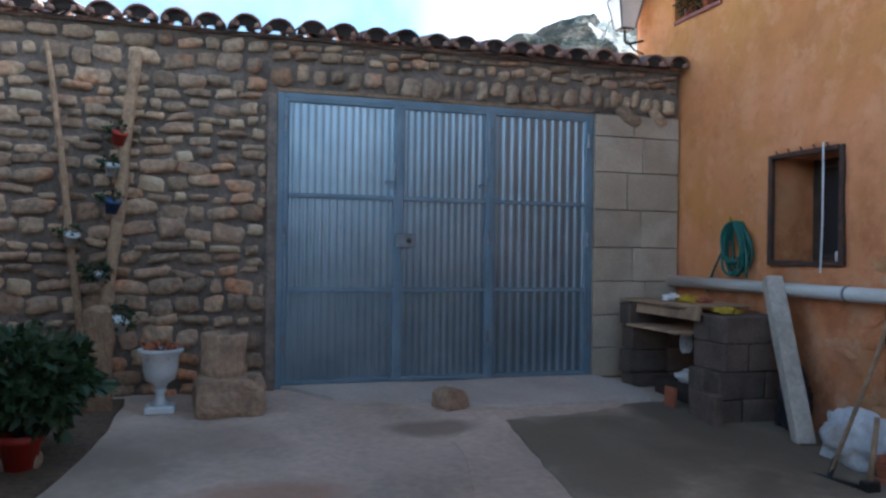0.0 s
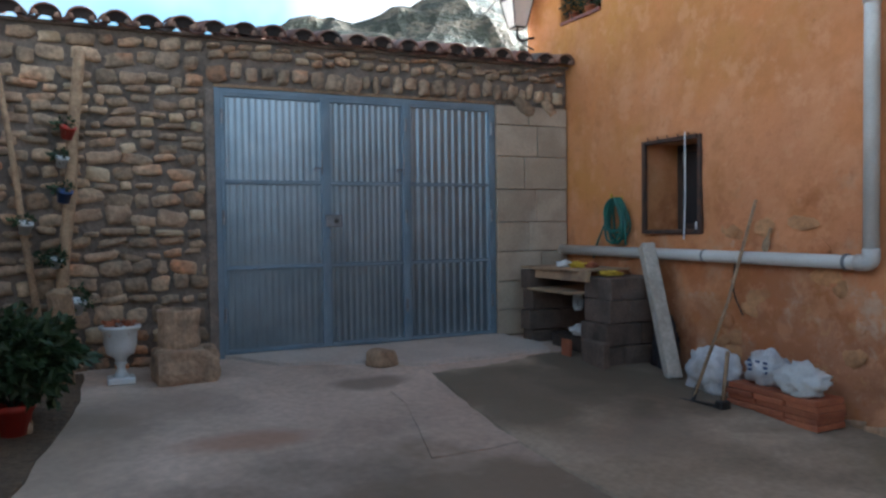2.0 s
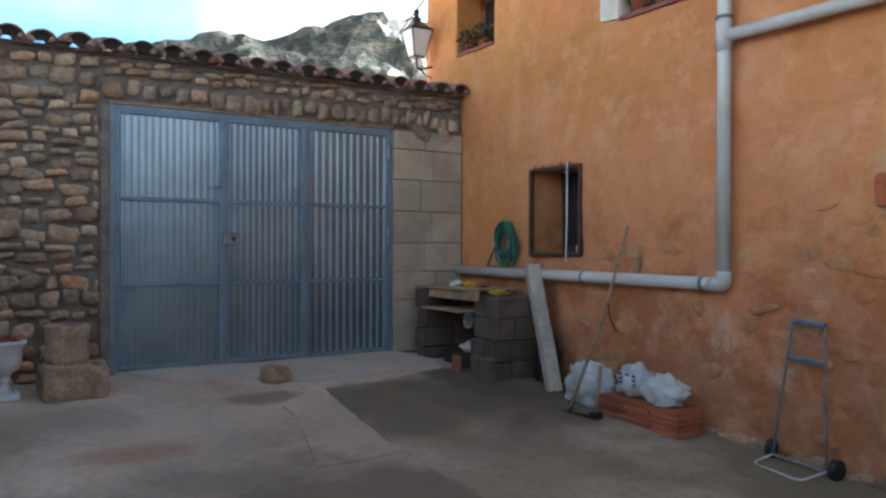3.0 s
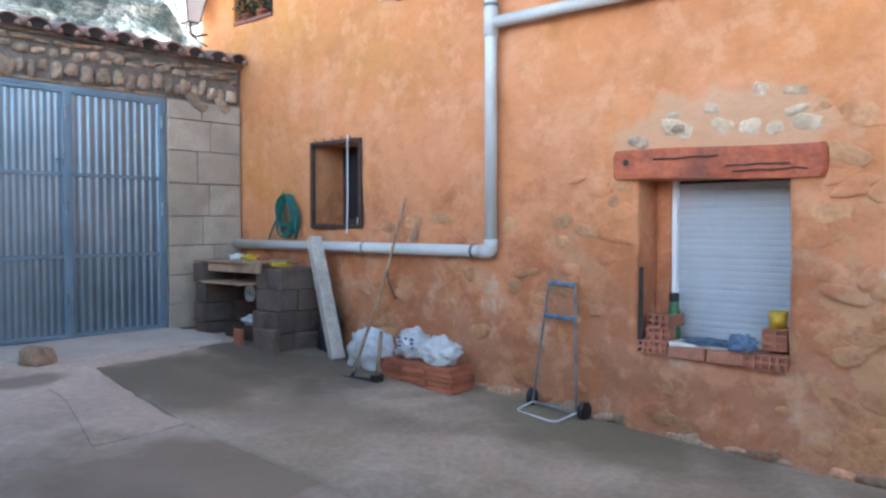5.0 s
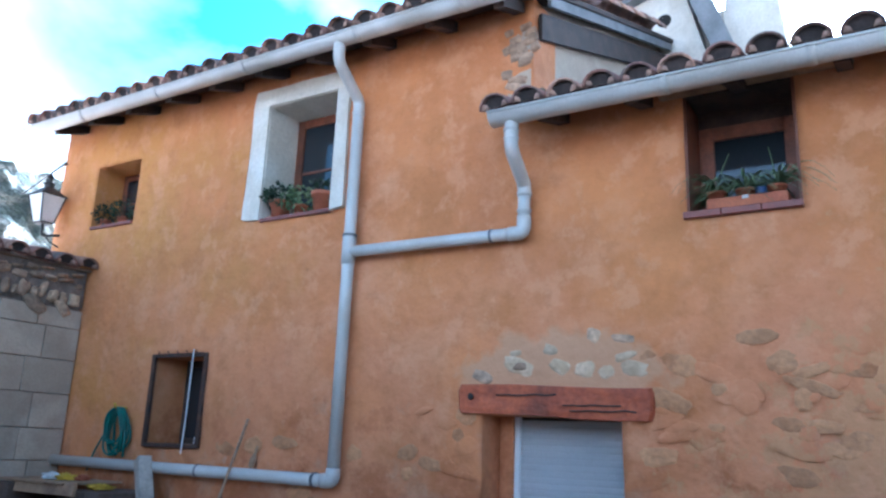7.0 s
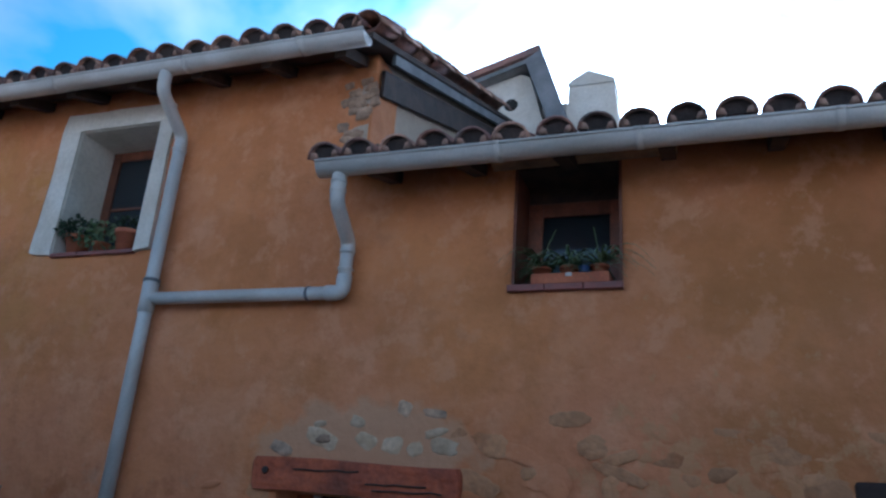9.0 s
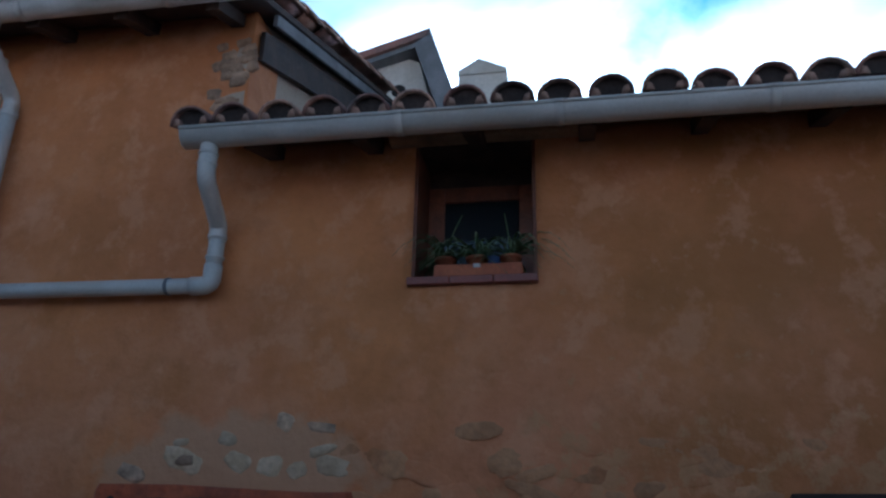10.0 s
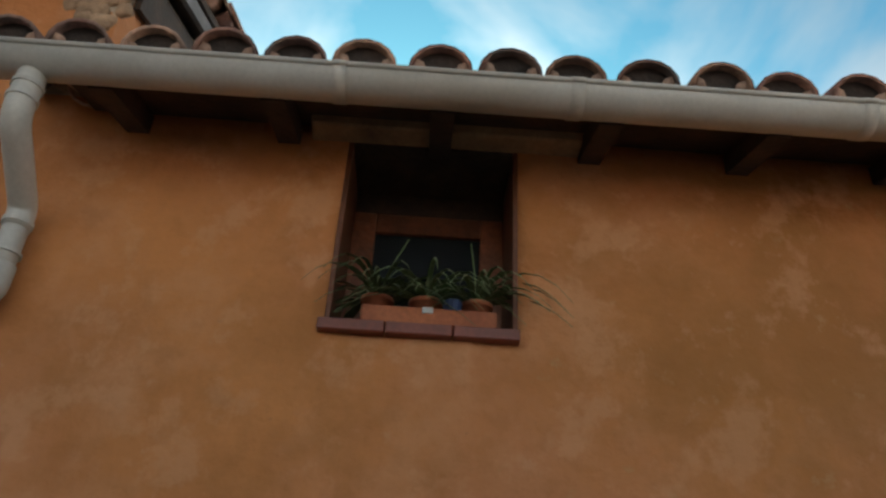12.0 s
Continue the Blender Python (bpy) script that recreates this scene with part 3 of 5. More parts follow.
def tiled(parent, start, along, up_yaw, slope, count, pitch, rows, rng, pale=0.25):
    """Rows of curved clay tiles: channels below, covers above. start: eave point; along: unit vector along the eave."""
    along = Vector(along)
    base = pose(0, 0, 0, 0, 0, up_yaw) @ pose(0, 0, 0, 0, -slope, 0)
    upv = base.to_3x3() @ Vector((1, 0, 0))
    nv = base.to_3x3() @ Vector((0, 0, 1))
    for k in range(count):
        for r in range(rows):
            for cover in (0, 1):
                p = Vector(start) + along * (pitch * (k + 0.5 * cover)) + upv * (0.38 * r - (0.0 if cover else -0.08)) + nv * (0.075 if cover else 0.145)
                p += Vector((rng.uniform(-0.012, 0.012), rng.uniform(-0.012, 0.012), rng.uniform(-0.008, 0.008)))
                m = Matrix.Translation(p) @ base @ pose(0, 0, 0, (0 if cover else 180) + rng.uniform(-4, 4), rng.uniform(-1.5, 1.5) - 1.5, rng.uniform(-2.5, 2.5))
                light = rng.random() < pale
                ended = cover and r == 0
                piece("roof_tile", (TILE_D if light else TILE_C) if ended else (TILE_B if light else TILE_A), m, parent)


def roof_slab(name, x0, x1, y0, y1, z0, slope, thick, label):
    k = math.tan(radians(slope))
    out = bmesh.new()
    vs = [out.verts.new((x, y, z0 + k * (x - x0) + d)) for d in (-thick, 0) for x, y in ((x0, y0), (x1, y0), (x1, y1), (x0, y1))]
    for f in ((3, 2, 1, 0), (4, 5, 6, 7), (0, 1, 5, 4), (1, 2, 6, 5), (2, 3, 7, 6), (3, 0, 4, 7)):
        out.faces.new([vs[i] for i in f])
    return tagged(part(name, out, DARKWOOD), label, "roof", kind="structure")


T_SLOPE, L_SLOPE = 21, 17
roof_tall = roof_slab("roof_1", -0.40, 4.2, -5.42, HOUSE_N + 0.12, 4.55, T_SLOPE, 0.05, "tall house roof of curved clay tiles on dark boards")
roof_low = roof_slab("roof_2", -0.42, 6.5, -12.6, -5.33, 3.55, L_SLOPE, 0.05, "lower house roof of curved clay tiles on dark boards")
rear = bmesh.new()
k = math.tan(radians(T_SLOPE))
vs = [rear.verts.new(p) for p in ((4.2, -5.42, 4.55 + 4.6 * k), (7.4, -5.42, 4.75), (7.4, HOUSE_N + 0.12, 4.75), (4.2, HOUSE_N + 0.12, 4.55 + 4.6 * k))]
rear.faces.new(vs)
bmesh.ops.solidify(rear, geom=rear.faces[:], thickness=0.06)
tagged(part("roof_3", rear, TILE), "far slope of the tall house roof", "roof", kind="structure")
gable = bmesh.new()
vs = [gable.verts.new(p) for p in ((0.42, TALL_END + 0.02, 3.4), (7.0, TALL_END + 0.02, 3.4), (7.0, TALL_END + 0.02, 4.7), (4.2, TALL_END + 0.02, 4.47 + 4.6 * k), (0.0, TALL_END + 0.02, 4.47 + 0.4 * k), (0.0, TALL_END + 0.02, 3.7), (0.42, TALL_END + 0.02, 3.7))]
gf = gable.faces.new(vs)
for v in bmesh.ops.extrude_face_region(gable, geom=[gf])["geom"]:
    if isinstance(v, bmesh.types.BMVert):
        v.co.y += 0.2
bmesh.ops.triangulate(gable, faces=[f for f in gable.faces if len(f.verts) > 4])
tagged(part("wall_gable", gable, ASHLAR), "pale plastered gable wall above the lower roof", "wall", kind="structure")

# ---------------- yard wall with the gate opening ----------------
G_X0, G_X1, G_TOP = -3.74, -0.90, 2.42


def core_wall(x0, x1, z0, z1, y0=-0.02, y1=0.36):
    out = bmesh.new()
    xs2 = lines(x0, x1, 0.1, [])
    zs2 = lines(z0, z1, 0.1, [])
    vg = [[out.verts.new((x, y0 + 0.012 * noise.noise(Vector((x * 4, 0, z * 4))) + 0.006 * noise.noise(Vector((x * 15, 7, z * 15))), z)) for z in zs2] for x in xs2]
    for i in range(len(xs2) - 1):
        for j in range(len(zs2) - 1):
            out.faces.new((vg[i][j], vg[i + 1][j], vg[i + 1][j + 1], vg[i][j + 1]))
    ex2 = bmesh.ops.extrude_edge_only(out, edges=[e for e in out.edges if e.is_boundary])["geom"]
    for v in ex2:
        if isinstance(v, bmesh.types.BMVert):
            v.co.y = y1
    out.faces.new([out.verts.new(p) for p in ((x0, y1, z0), (x0, y1, z1), (x1, y1, z1), (x1, y1, z0))])
    return out


wall_yard = tagged(part("wall_yard", core_wall(-7.05, G_X0, -0.3, 2.84), MORTAR), "rubble stone yard wall with lime mortar joints", "wall", kind="structure")
wall_over = tagged(part("wall_over_gate", core_wall(G_X0, -0.02, G_TOP + 0.03, 2.84), MORTAR), "rubble stone wall over the gate", "wall", kind="structure")
wall_pier = tagged(part("wall_pier", core_wall(G_X1, -0.02, -0.3, G_TOP + 0.03, 0.005), MORTAR), "pier of large pale sandstone blocks beside the gate", "wall", kind="structure")
tagged(part("trim", box((G_X0, -0.03, G_TOP), (G_X1, 0.36, G_TOP + 0.03), 0.004), PALEWOOD), "thin weathered timber lintel over the gate", "trim", kind="structure")


# ---------------- eaves, gutters and pipes ----------------
for z0, x0, sl, ya, yb in ((4.50, -0.36, T_SLOPE, -5.2, HOUSE_N), (3.50, -0.38, L_SLOPE, -12.4, -5.45)):
    y = ya
    while y < yb:
        out = bmesh.new()
        kk = math.tan(radians(sl))
        zt = z0 - 0.002
        vs = [out.verts.new((x, y + w, zt + kk * (x - x0 + (0.0)) + d)) for w in (0, 0.09) for x, d in ((x0, -0.09), (0.10, -0.09), (0.10, 0.0), (x0, 0.0))]
        for f in ((0, 1, 2, 3), (7, 6, 5, 4), (0, 4, 5, 1), (1, 5, 6, 2), (2, 6, 7, 3), (3, 7, 4, 0)):
            out.faces.new([vs[i] for i in f])
        part("rafter", out, DARKWOOD, roof_tall if z0 > 4 else roof_low)
        y += 0.62
# timber board over the low window, under the eave
tagged(part("trim", box((-0.11, -7.45, 3.555), (0.05, -6.25, 3.61), 0.008, jitter=0.008), BOARD), "weathered board under the eave above the window", "trim", kind="structure")
# rake boards at the gable end; the wide dark purlin board also stands for shade
for name, material, dz, dy, th in (("bargeboard", GUTTERBOARD, -0.15, -5.405, 0.14), ("purlin_board", DARKWOOD, -0.42, -5.33, 0.28)):
    kk = math.tan(radians(T_SLOPE))
    out = bmesh.new()
    vs = [out.verts.new((x, dy + w, 4.55 + kk * (x + 0.4) + dz + d)) for w in (0, 0.03) for x, d in ((-0.3 if th < 0.1 else 0.05, 0), (4.1, 0), (4.1, th - 0.05), (-0.3 if th < 0.1 else 0.05, th - 0.05))]
    for f in ((0, 1, 2, 3), (7, 6, 5, 4), (0, 4, 5, 1), (1, 5, 6, 2), (2, 6, 7, 3), (3, 7, 4, 0)):
        out.faces.new([vs[i] for i in f])
    part(name, out, material, roof_tall)


def half_pipe(y0, y1, x, z, r, fall=0.0):
    """A half-round gutter along y with a rolled front lip and closed ends."""
    out = bmesh.new()
    n = 12
    ring = []
    for y, dz in ((y0, 0.0), (y1, fall)):
        o = [out.verts.new((x + r * math.cos(math.pi + math.pi * k / n), y, z + dz + r * math.sin(math.pi + math.pi * k / n))) for k in range(n + 1)]
        i = [out.verts.new((x + (r - 0.006) * math.cos(math.pi + math.pi * k / n), y, z + dz + (r - 0.006) * math.sin(math.pi + math.pi * k / n))) for k in range(n + 1)]
        ring.append((o, i))
    (a, b), (c, d) = ring
    for k in range(n):
        out.faces.new((a[k], a[k + 1], c[k + 1], c[k]))
        out.faces.new((b[k + 1], b[k], d[k], d[k + 1]))
        out.faces.new((a[k + 1], a[k], b[k], b[k + 1]))
        out.faces.new((c[k], c[k + 1], d[k + 1], d[k]))
    out.faces.new(b)
    out.faces.new(d)
    tube([(x - r, y0, z), (x - r, y1, z + fall)], 0.011, 8, out)
    return out


def collar(p, q, r, material=PVC, parent=None, name="collar"):
    part(name, tube([p, q], r, 16), material, parent, smooth=False)


gutter_hi = thing("roof_gutter", "pale grey half-round gutter under the tall eave", "gutter", (0, 0, 0))
part("channel", half_pipe(-5.40, HOUSE_N + 0.1, -0.44, 4.50, 0.080), PVC, gutter_hi, smooth=True)
gutter_lo = thing("roof_gutter", "pale grey half-round gutter under the lower eave", "gutter", (0, 0, 0))
part("channel", half_pipe(-12.6, -5.16, -0.43, 3.487, 0.083), PVC, gutter_lo, smooth=True)
for g, x, z, r, ylist in ((gutter_hi, -0.44, 4.50, 0.080, (-4.9, -3.9, -2.6, -1.4, -0.2)), (gutter_lo, -0.43, 3.487, 0.083, (-6.4, -7.25, -8.3, -9.4, -10.5))):
    for y in ylist:
        out = half_pipe(y - 0.025, y + 0.025, x, z, r + 0.004)
        box((x - r, y - 0.012, z - 0.002), (x + r - 0.004, y + 0.012, z + 0.004), 0, out)
        part("joint_clip", out, PVC, g, smooth=True)

drain = thing("drain_pipe", "pale grey plastic drainpipe with elbows on the plaster", "pipe")
PX, PY = -0.09, -3.66
part("downpipe", tube([(PX, PY, 4.02), (PX, PY, 0.95)], 0.050, 18), PVC, drain, smooth=True)
part("neck", tube(bend([(-0.44, -3.69, 4.45), (-0.44, -3.69, 4.28), (PX, PY, 4.06), (PX, PY, 3.94)], 0.07), 0.050, 16), PVC, drain, smooth=True)
part("elbow", tube(bend([(PX, PY, 0.98), (PX, PY, 0.885), (PX, PY + 0.10, 0.885)], 0.08), 0.057, 16), PVC, drain, smooth=True)
part("low_pipe", tube([(PX, PY + 0.08, 0.885), (PX, -0.04, 0.895)], 0.050, 18), PVC, drain, smooth=True)
part("tee", tube([(PX, PY, 2.83), (PX, PY, 2.60)], 0.058, 18), PVC, drain, smooth=True)
part("branch_pipe", tube([(PX, PY, 2.71), (PX, -5.21, 2.70)], 0.046, 18), PVC, drain, smooth=True)
part("elbow", tube(bend([(PX, -5.14, 2.70), (PX, -5.26, 2.70), (PX, -5.26, 2.82)], 0.08), 0.053, 16), PVC, drain, smooth=True)
part("riser", tube([(PX, -5.26, 2.78), (PX, -5.26, 3.02)], 0.046, 16), PVC, drain, smooth=True)
part("neck", tube(bend([(PX, -5.26, 2.97), (PX, -5.26, 3.06), (-0.42, -5.31, 3.22), (-0.42, -5.31, 3.43)], 0.07), 0.050, 16), PVC, drain, smooth=True)
for p, q, r in (((-0.42, -5.31, 3.29), (-0.42, -5.31, 3.305), 0.056), ((-0.42, -5.31, 3.35), (-0.42, -5.31, 3.365), 0.056), ((PX, -5.26, 2.86), (PX, -5.26, 2.872), 0.055), ((PX, -5.26, 2.985), (PX, -5.26, 3.005), 0.055), ((PX, PY, 3.93), (PX, PY, 3.96), 0.056)):
    part("socket_ring", tube([p, q], r, 16), PVC, drain)
for p, q, r in (((PX, -4.99, 2.702), (PX, -5.01, 2.702), 0.052), ((PX, PY, 2.84), (PX, PY, 2.86), 0.062), ((PX, PY + 0.19, 0.887), (PX, PY + 0.165, 0.887), 0.057), ((PX, -2.15, 0.89), (PX, -2.17, 0.89), 0.054)):
    out = tube([p, q], r, 16)
    box((PX, min(p[1], q[1]), p[2] - 0.012), (0.02, max(p[1], q[1]) + 0.004, p[2] + 0.012), 0, out)
    part("pipe_clip", out, PVCRING, drain)

# ---------------- windows ----------------
def sash(parent, x, y0, y1, z0, z1, bar=0.06, cols=1, rows=2, material=BROWNWOOD):
    """A wooden casement in the plane x: jambs, rails, glazing bars and panes."""
    part("window_frame", box((x, y0, z0), (x + 0.05, y0 + bar, z1), 0.004), material, parent)
    part("window_frame", box((x, y1 - bar, z0), (x + 0.05, y1, z1), 0.004), material, parent)
    part("window_frame", box((x + 0.002, y0 + bar, z1 - bar), (x + 0.05, y1 - bar, z1), 0.004), material, parent)
    part("window_frame", box((x + 0.002, y0 + bar, z0), (x + 0.05, y1 - bar, z0 + bar), 0.004), material, parent)
    iy0, iy1, iz0, iz1 = y0 + bar, y1 - bar, z0 + bar, z1 - bar
    for k in range(1, rows):
        zz = iz0 + (iz1 - iz0) * k / rows
        part("glazing_bar", box((x + 0.006, iy0, zz - 0.012), (x + 0.04, iy1, zz + 0.012), 0.003), material, parent)
    for k in range(rows):
        a, b = iz0 + (iz1 - iz0) * k / rows, iz0 + (iz1 - iz0) * (k + 1) / rows
        part("pane", box((x + 0.02, iy0, a), (x + 0.026, iy1, b)), GLASS, parent)


def sill_tiles(parent, x0, x1, y0, y1, z, n, h=0.035):
    w = (y1 - y0) / n
    for k in range(n):
        part("sill_tile", box((x0, y0 + w * k + 0.002, z - h), (x1, y0 + w * (k + 1) - 0.002, z), 0.004), CERAMIC, parent)


win1 = thing("window_1", "small deep window with rusty iron surround", "window", kind="structure")
y0, y1, z0, z1 = W1
for lo, hi in (((-0.03, y0 - 0.02, z0 - 0.02), (0.012, y0 + 0.02, z1 + 0.02)), ((-0.03, y1 - 0.02, z0 - 0.02), (0.012, y1 + 0.02, z1 + 0.02)),
               ((-0.032, y0 + 0.02, z1 - 0.015), (0.012, y1 - 0.02, z1 + 0.022)), ((-0.032, y0 + 0.02, z0 - 0.022), (0.012, y1 - 0.02, z0 + 0.015))):
    part("iron_surround", box(lo, hi, 0.006, jitter=0.004), RUST, win1)
for k in range(5):
    yy = y0 + 0.1 + 0.13 * k
    part("iron_stub", tube([(-0.04, yy, z1 + 0.02), (-0.05, yy + 0.01, z1 + 0.045)], 0.006, 6), RUST, win1)
sash(win1, 0.39, y0, y1, z0, z1, 0.07, rows=1, material=DARKWOOD)
part("window_sill", box((0.02, y0 + 0.004, z0 - 0.002), (0.39, y1 - 0.004, z0 + 0.015), 0.004), PALEWOOD, win1)
part("bar", box((0.15, y0 + 0.16, z0 + 0.015), (0.19, y0 + 0.24, z0 + 0.09), 0.01), SACK, win1, "small pale bundle on the sill")
tagged(part("string", tube([(-0.045, y0 + 0.145, z1 + 0.05), (-0.05, y0 + 0.14, z1 - 0.25), (-0.046, y0 + 0.145, z1 - 0.55), (-0.05, y0 + 0.155, z0 - 0.07)], 0.007, 6), PLASTIC_WHITE), "white string hanging from the window surround", "string")

win2 = thing("window_2", "small upper window in a deep orange reveal", "window", kind="structure")
y0, y1, z0, z1 = U1
sash(win2, 0.33, y0, y1, z0, z1, 0.07, rows=2)
sill_tiles(win2, -0.02, 0.33, y0 + 0.003, y1 - 0.003, z0 + 0.012, 3)

win3 = thing("window_3", "brown wooden window in a whitewashed surround", "window", kind="structure")
y0, y1, z0, z1 = U2
sash(win3, 0.385, y0, y1, z0, z1, 0.09, rows=2)
sill_tiles(win3, -0.03, 0.385, y0 + 0.003, y1 - 0.003, z0 + 0.012, 3)
for cs in ([(y0 + 0.0, z0 - 0.01), (y0 + 0.0, z1 + 0.0), (y0 - 0.13, z1 + 0.0), (y0 - 0.15, z0 + 0.01)],
           [(y1 + 0.0, z0 + 0.0), (y1 + 0.0, z1 + 0.0), (y1 + 0.2, z1 + 0.0), (y1 + 0.19, z1 - 0.4), (y1 + 0.22, z0 + 0.02)],
           [(y0 - 0.13, z1 + 0.0), (y1 + 0.2, z1 + 0.0), (y1 + 0.17, z1 + 0.17), (y0 - 0.10, z1 + 0.17)]):
    out = bmesh.new()
    ring = []
    for i in range(len(cs)):
        a, b = Vector(cs[i]), Vector(cs[(i + 1) % len(cs)])
        for q in range(8):
            p = a + (b - a) * q / 8
            edge = 0.012 if (p.y > z1 + 0.02 or p.x < y0 - 0.02 or p.x > y1 + 0.02) else 0.0
            w = noise.noise_vector(Vector((p.x * 9, p.y * 9, 2)))
            ring.append((p.x + w.x * edge, p.y + w.y * edge))
    fr = [out.verts.new((-0.034, a, b)) for a, b in ring]
    bk = [out.verts.new((0.02, a, b)) for a, b in ring]
    f = out.faces.new(fr)
    for i in range(len(ring)):
        j = (i + 1) % len(ring)
        out.faces.new((fr[i], bk[i], bk[j], fr[j]))
    bmesh.ops.triangulate(out, faces=[f])
    part("surround", out, WHITEWASH, win3, "ragged whitewashed surround")
part("reveal", box((-0.01, y0 + 0.0, z0 + 0.013), (0.385, y0 + 0.006, z1 - 0.007)), WHITEWASH, win3)
part("reveal", box((-0.01, y1 - 0.006, z0 + 0.013), (0.385, y1, z1 - 0.007)), WHITEWASH, win3)
part("reveal", box((-0.01, y0 + 0.0, z1 - 0.006), (0.385, y1, z1)), WHITEWASH, win3)

win4 = thing("window_4", "wooden window with brown-lined reveal under the eave", "window", kind="structure")
y0, y1, z0, z1 = W3
sash(win4, 0.34, y0 + 0.0201, y1 - 0.0201, z0 + 0.01, z1 - 0.12, 0.10, rows=1)
part("head_board", box((0.0, y0 + 0.02, z1 - 0.02), (0.40, y1 - 0.02, z1), 0.003), DARKWOOD, win4)
part("upper_board", box((0.345, y0 + 0.0201, z1 - 0.12), (0.40, y1 - 0.0201, z1 - 0.0201), 0.003), DARKWOOD, win4)
part("reveal_board", box((0.0, y0, z0 + 0.03), (0.40, y0 + 0.02, z1), 0.003), BROWNWOOD, win4)
part("reveal_board", box((0.0, y1 - 0.02, z0 + 0.03), (0.40, y1, z1), 0.003), BROWNWOOD, win4)
sill_tiles(win4, -0.04, 0.34, y0 - 0.005, y1 + 0.02, z0 + 0.028, 3, 0.045)

# white roller shutter, slat by slat
sh = thing("roller_shutter", "closed white roller shutter set back in its opening", "shutter", kind="structure")
y0, y1, z0, z1 = SH
nsl = 26
hsl = (z1 - 0.02 - 0.24) / nsl
out = bmesh.new()
prof = [(0.002, 0.0), (-0.003, 0.12), (-0.005, 0.5), (-0.003, 0.88), (0.002, 1.0)]
rows = [[out.verts.new((dx, yy, f * hsl)) for dx, f in prof] for yy in (0.0, y1 - y0 - 0.14)]
for i in range(4):
    out.faces.new((rows[0][i], rows[0][i + 1], rows[1][i + 1], rows[1][i]))
bmesh.ops.solidify(out, geom=out.faces[:], thickness=0.004)
slat = part("slat", out, SHUTTER, sh, smooth=False)
slat.matrix_basis = pose(0.33, y0 + 0.03, 0.24)
for k in range(1, nsl):
    piece("slat", slat.data, pose(0.33 + random.uniform(-0.001, 0.001), y0 + 0.03, 0.24 + hsl * k), sh)
part("guide_rail", box((0.30, y1 - 0.15, 0.2), (0.365, y1 - 0.108, z1), 0.005), SHUTTER, sh)
part("guide_rail", box((0.30, y0 + 0.002, 0.2), (0.36, y0 + 0.035, z1), 0.005), SHUTTER, sh)
part("reveal_fill", box((0.27, y1 - 0.11, 0.2), (0.37, y1 - 0.0, z1), 0.01), PLASTER, sh)
# near-black sheet behind the slats, coloured as shade in the gaps
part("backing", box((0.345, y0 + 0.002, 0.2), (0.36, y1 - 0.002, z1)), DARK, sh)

beam = rough_block(0.12, 1.43, 0.205, 4, 0.012, 5, 0.12)
for v in beam.verts:
    yy = v.co.y
    v.co.z += 0.012 * math.sin(yy * 3.1) - (0.018 if v.co.z < 0.05 and yy < -0.05 else 0) * (1 + math.sin(yy * 14)) / 2
lint = part("lintel_beam", beam, LINTEL)
lint.matrix_basis = pose(0.005, -5.44, 1.405, 0.2)
tagged(lint, "red-stained rough timber lintel over the shutter", "beam", kind="structure")
for k, (ya, yb, zz) in enumerate(((-5.05, -5.5, 1.545), (-5.55, -5.95, 1.475), (-5.6, -6.05, 1.44))):
    pts = [(-0.06 - 0.004, ya + (yb - ya) * i / 6, zz + 0.012 * noise.noise(Vector((i * 0.9, k, 0)))) for i in range(7)]
    part("crack", tube(pts, 0.006, 5), DARKWOOD, lint).matrix_parent_inverse = lint.matrix_basis.inverted()
part("knot", lathe([(0.025, 0), (0.02, 0.006), (0.0, 0.008)], 12), DARKWOOD, lint).matrix_basis = lint.matrix_basis.inverted() @ pose(-0.058, -4.84, 1.535, 0, -90, 0)

door2 = thing("door_1", "dark opening under an old timber lintel", "door", kind="structure")
part("lintel", box((-0.035, -9.8, 1.40), (0.2, -8.22, 1.62), 0.02, jitter=0.015), DARKWOOD, door2)
# near-black panel closing the opening, in place of its unlit depth
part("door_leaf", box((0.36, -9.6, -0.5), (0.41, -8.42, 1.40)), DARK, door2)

# ---------------- metal gate ----------------
gate = thing("metal_gate", "closed three-leaf galvanised gate of ribbed sheet", "gate", (0, 0, 0))
for lo, hi in (((-3.74, -0.02, 0.0), (-3.6845, 0.05, 2.42)), ((-0.9455, -0.02, 0.03), (-0.90, 0.05, 2.42)), ((-3.6843, -0.02, 2.378), (-0.9457, 0.05, 2.419))):
    part("outer_frame", box(lo, hi, 0.004), GALVFRAME, gate)


part("threshold", box((-3.68, 0.0, -0.02), (-0.95, 0.05, 0.034), 0.003), GALVFRAME, gate)


def ribbed(x0, x1, z0, z1, pitch, depth, y):
    out = bmesh.new()
    x = x0
    cols = []
    i = 0
    while x < x1 - 1e-4:
        ph = i % 4
        cols.append((x, y - (depth if ph in (1, 2) else 0)))
        x += pitch * (0.36 if ph == 1 else 0.16 if ph in (0, 2) else 0.32)
        i += 1
    cols.append((x1, y))
    loop = cols + [(x1, y + 0.012), (x0, y + 0.012)]
    lo = [out.verts.new((px, py, z0)) for px, py in loop]
    hi = [out.verts.new((px, py, z1)) for px, py in loop]
    for k in range(len(loop)):
        j = (k + 1) % len(loop)
        out.faces.new((lo[k], lo[j], hi[j], hi[k]))
    out.faces.new(lo[::-1])
    out.faces.new(hi)
    return out


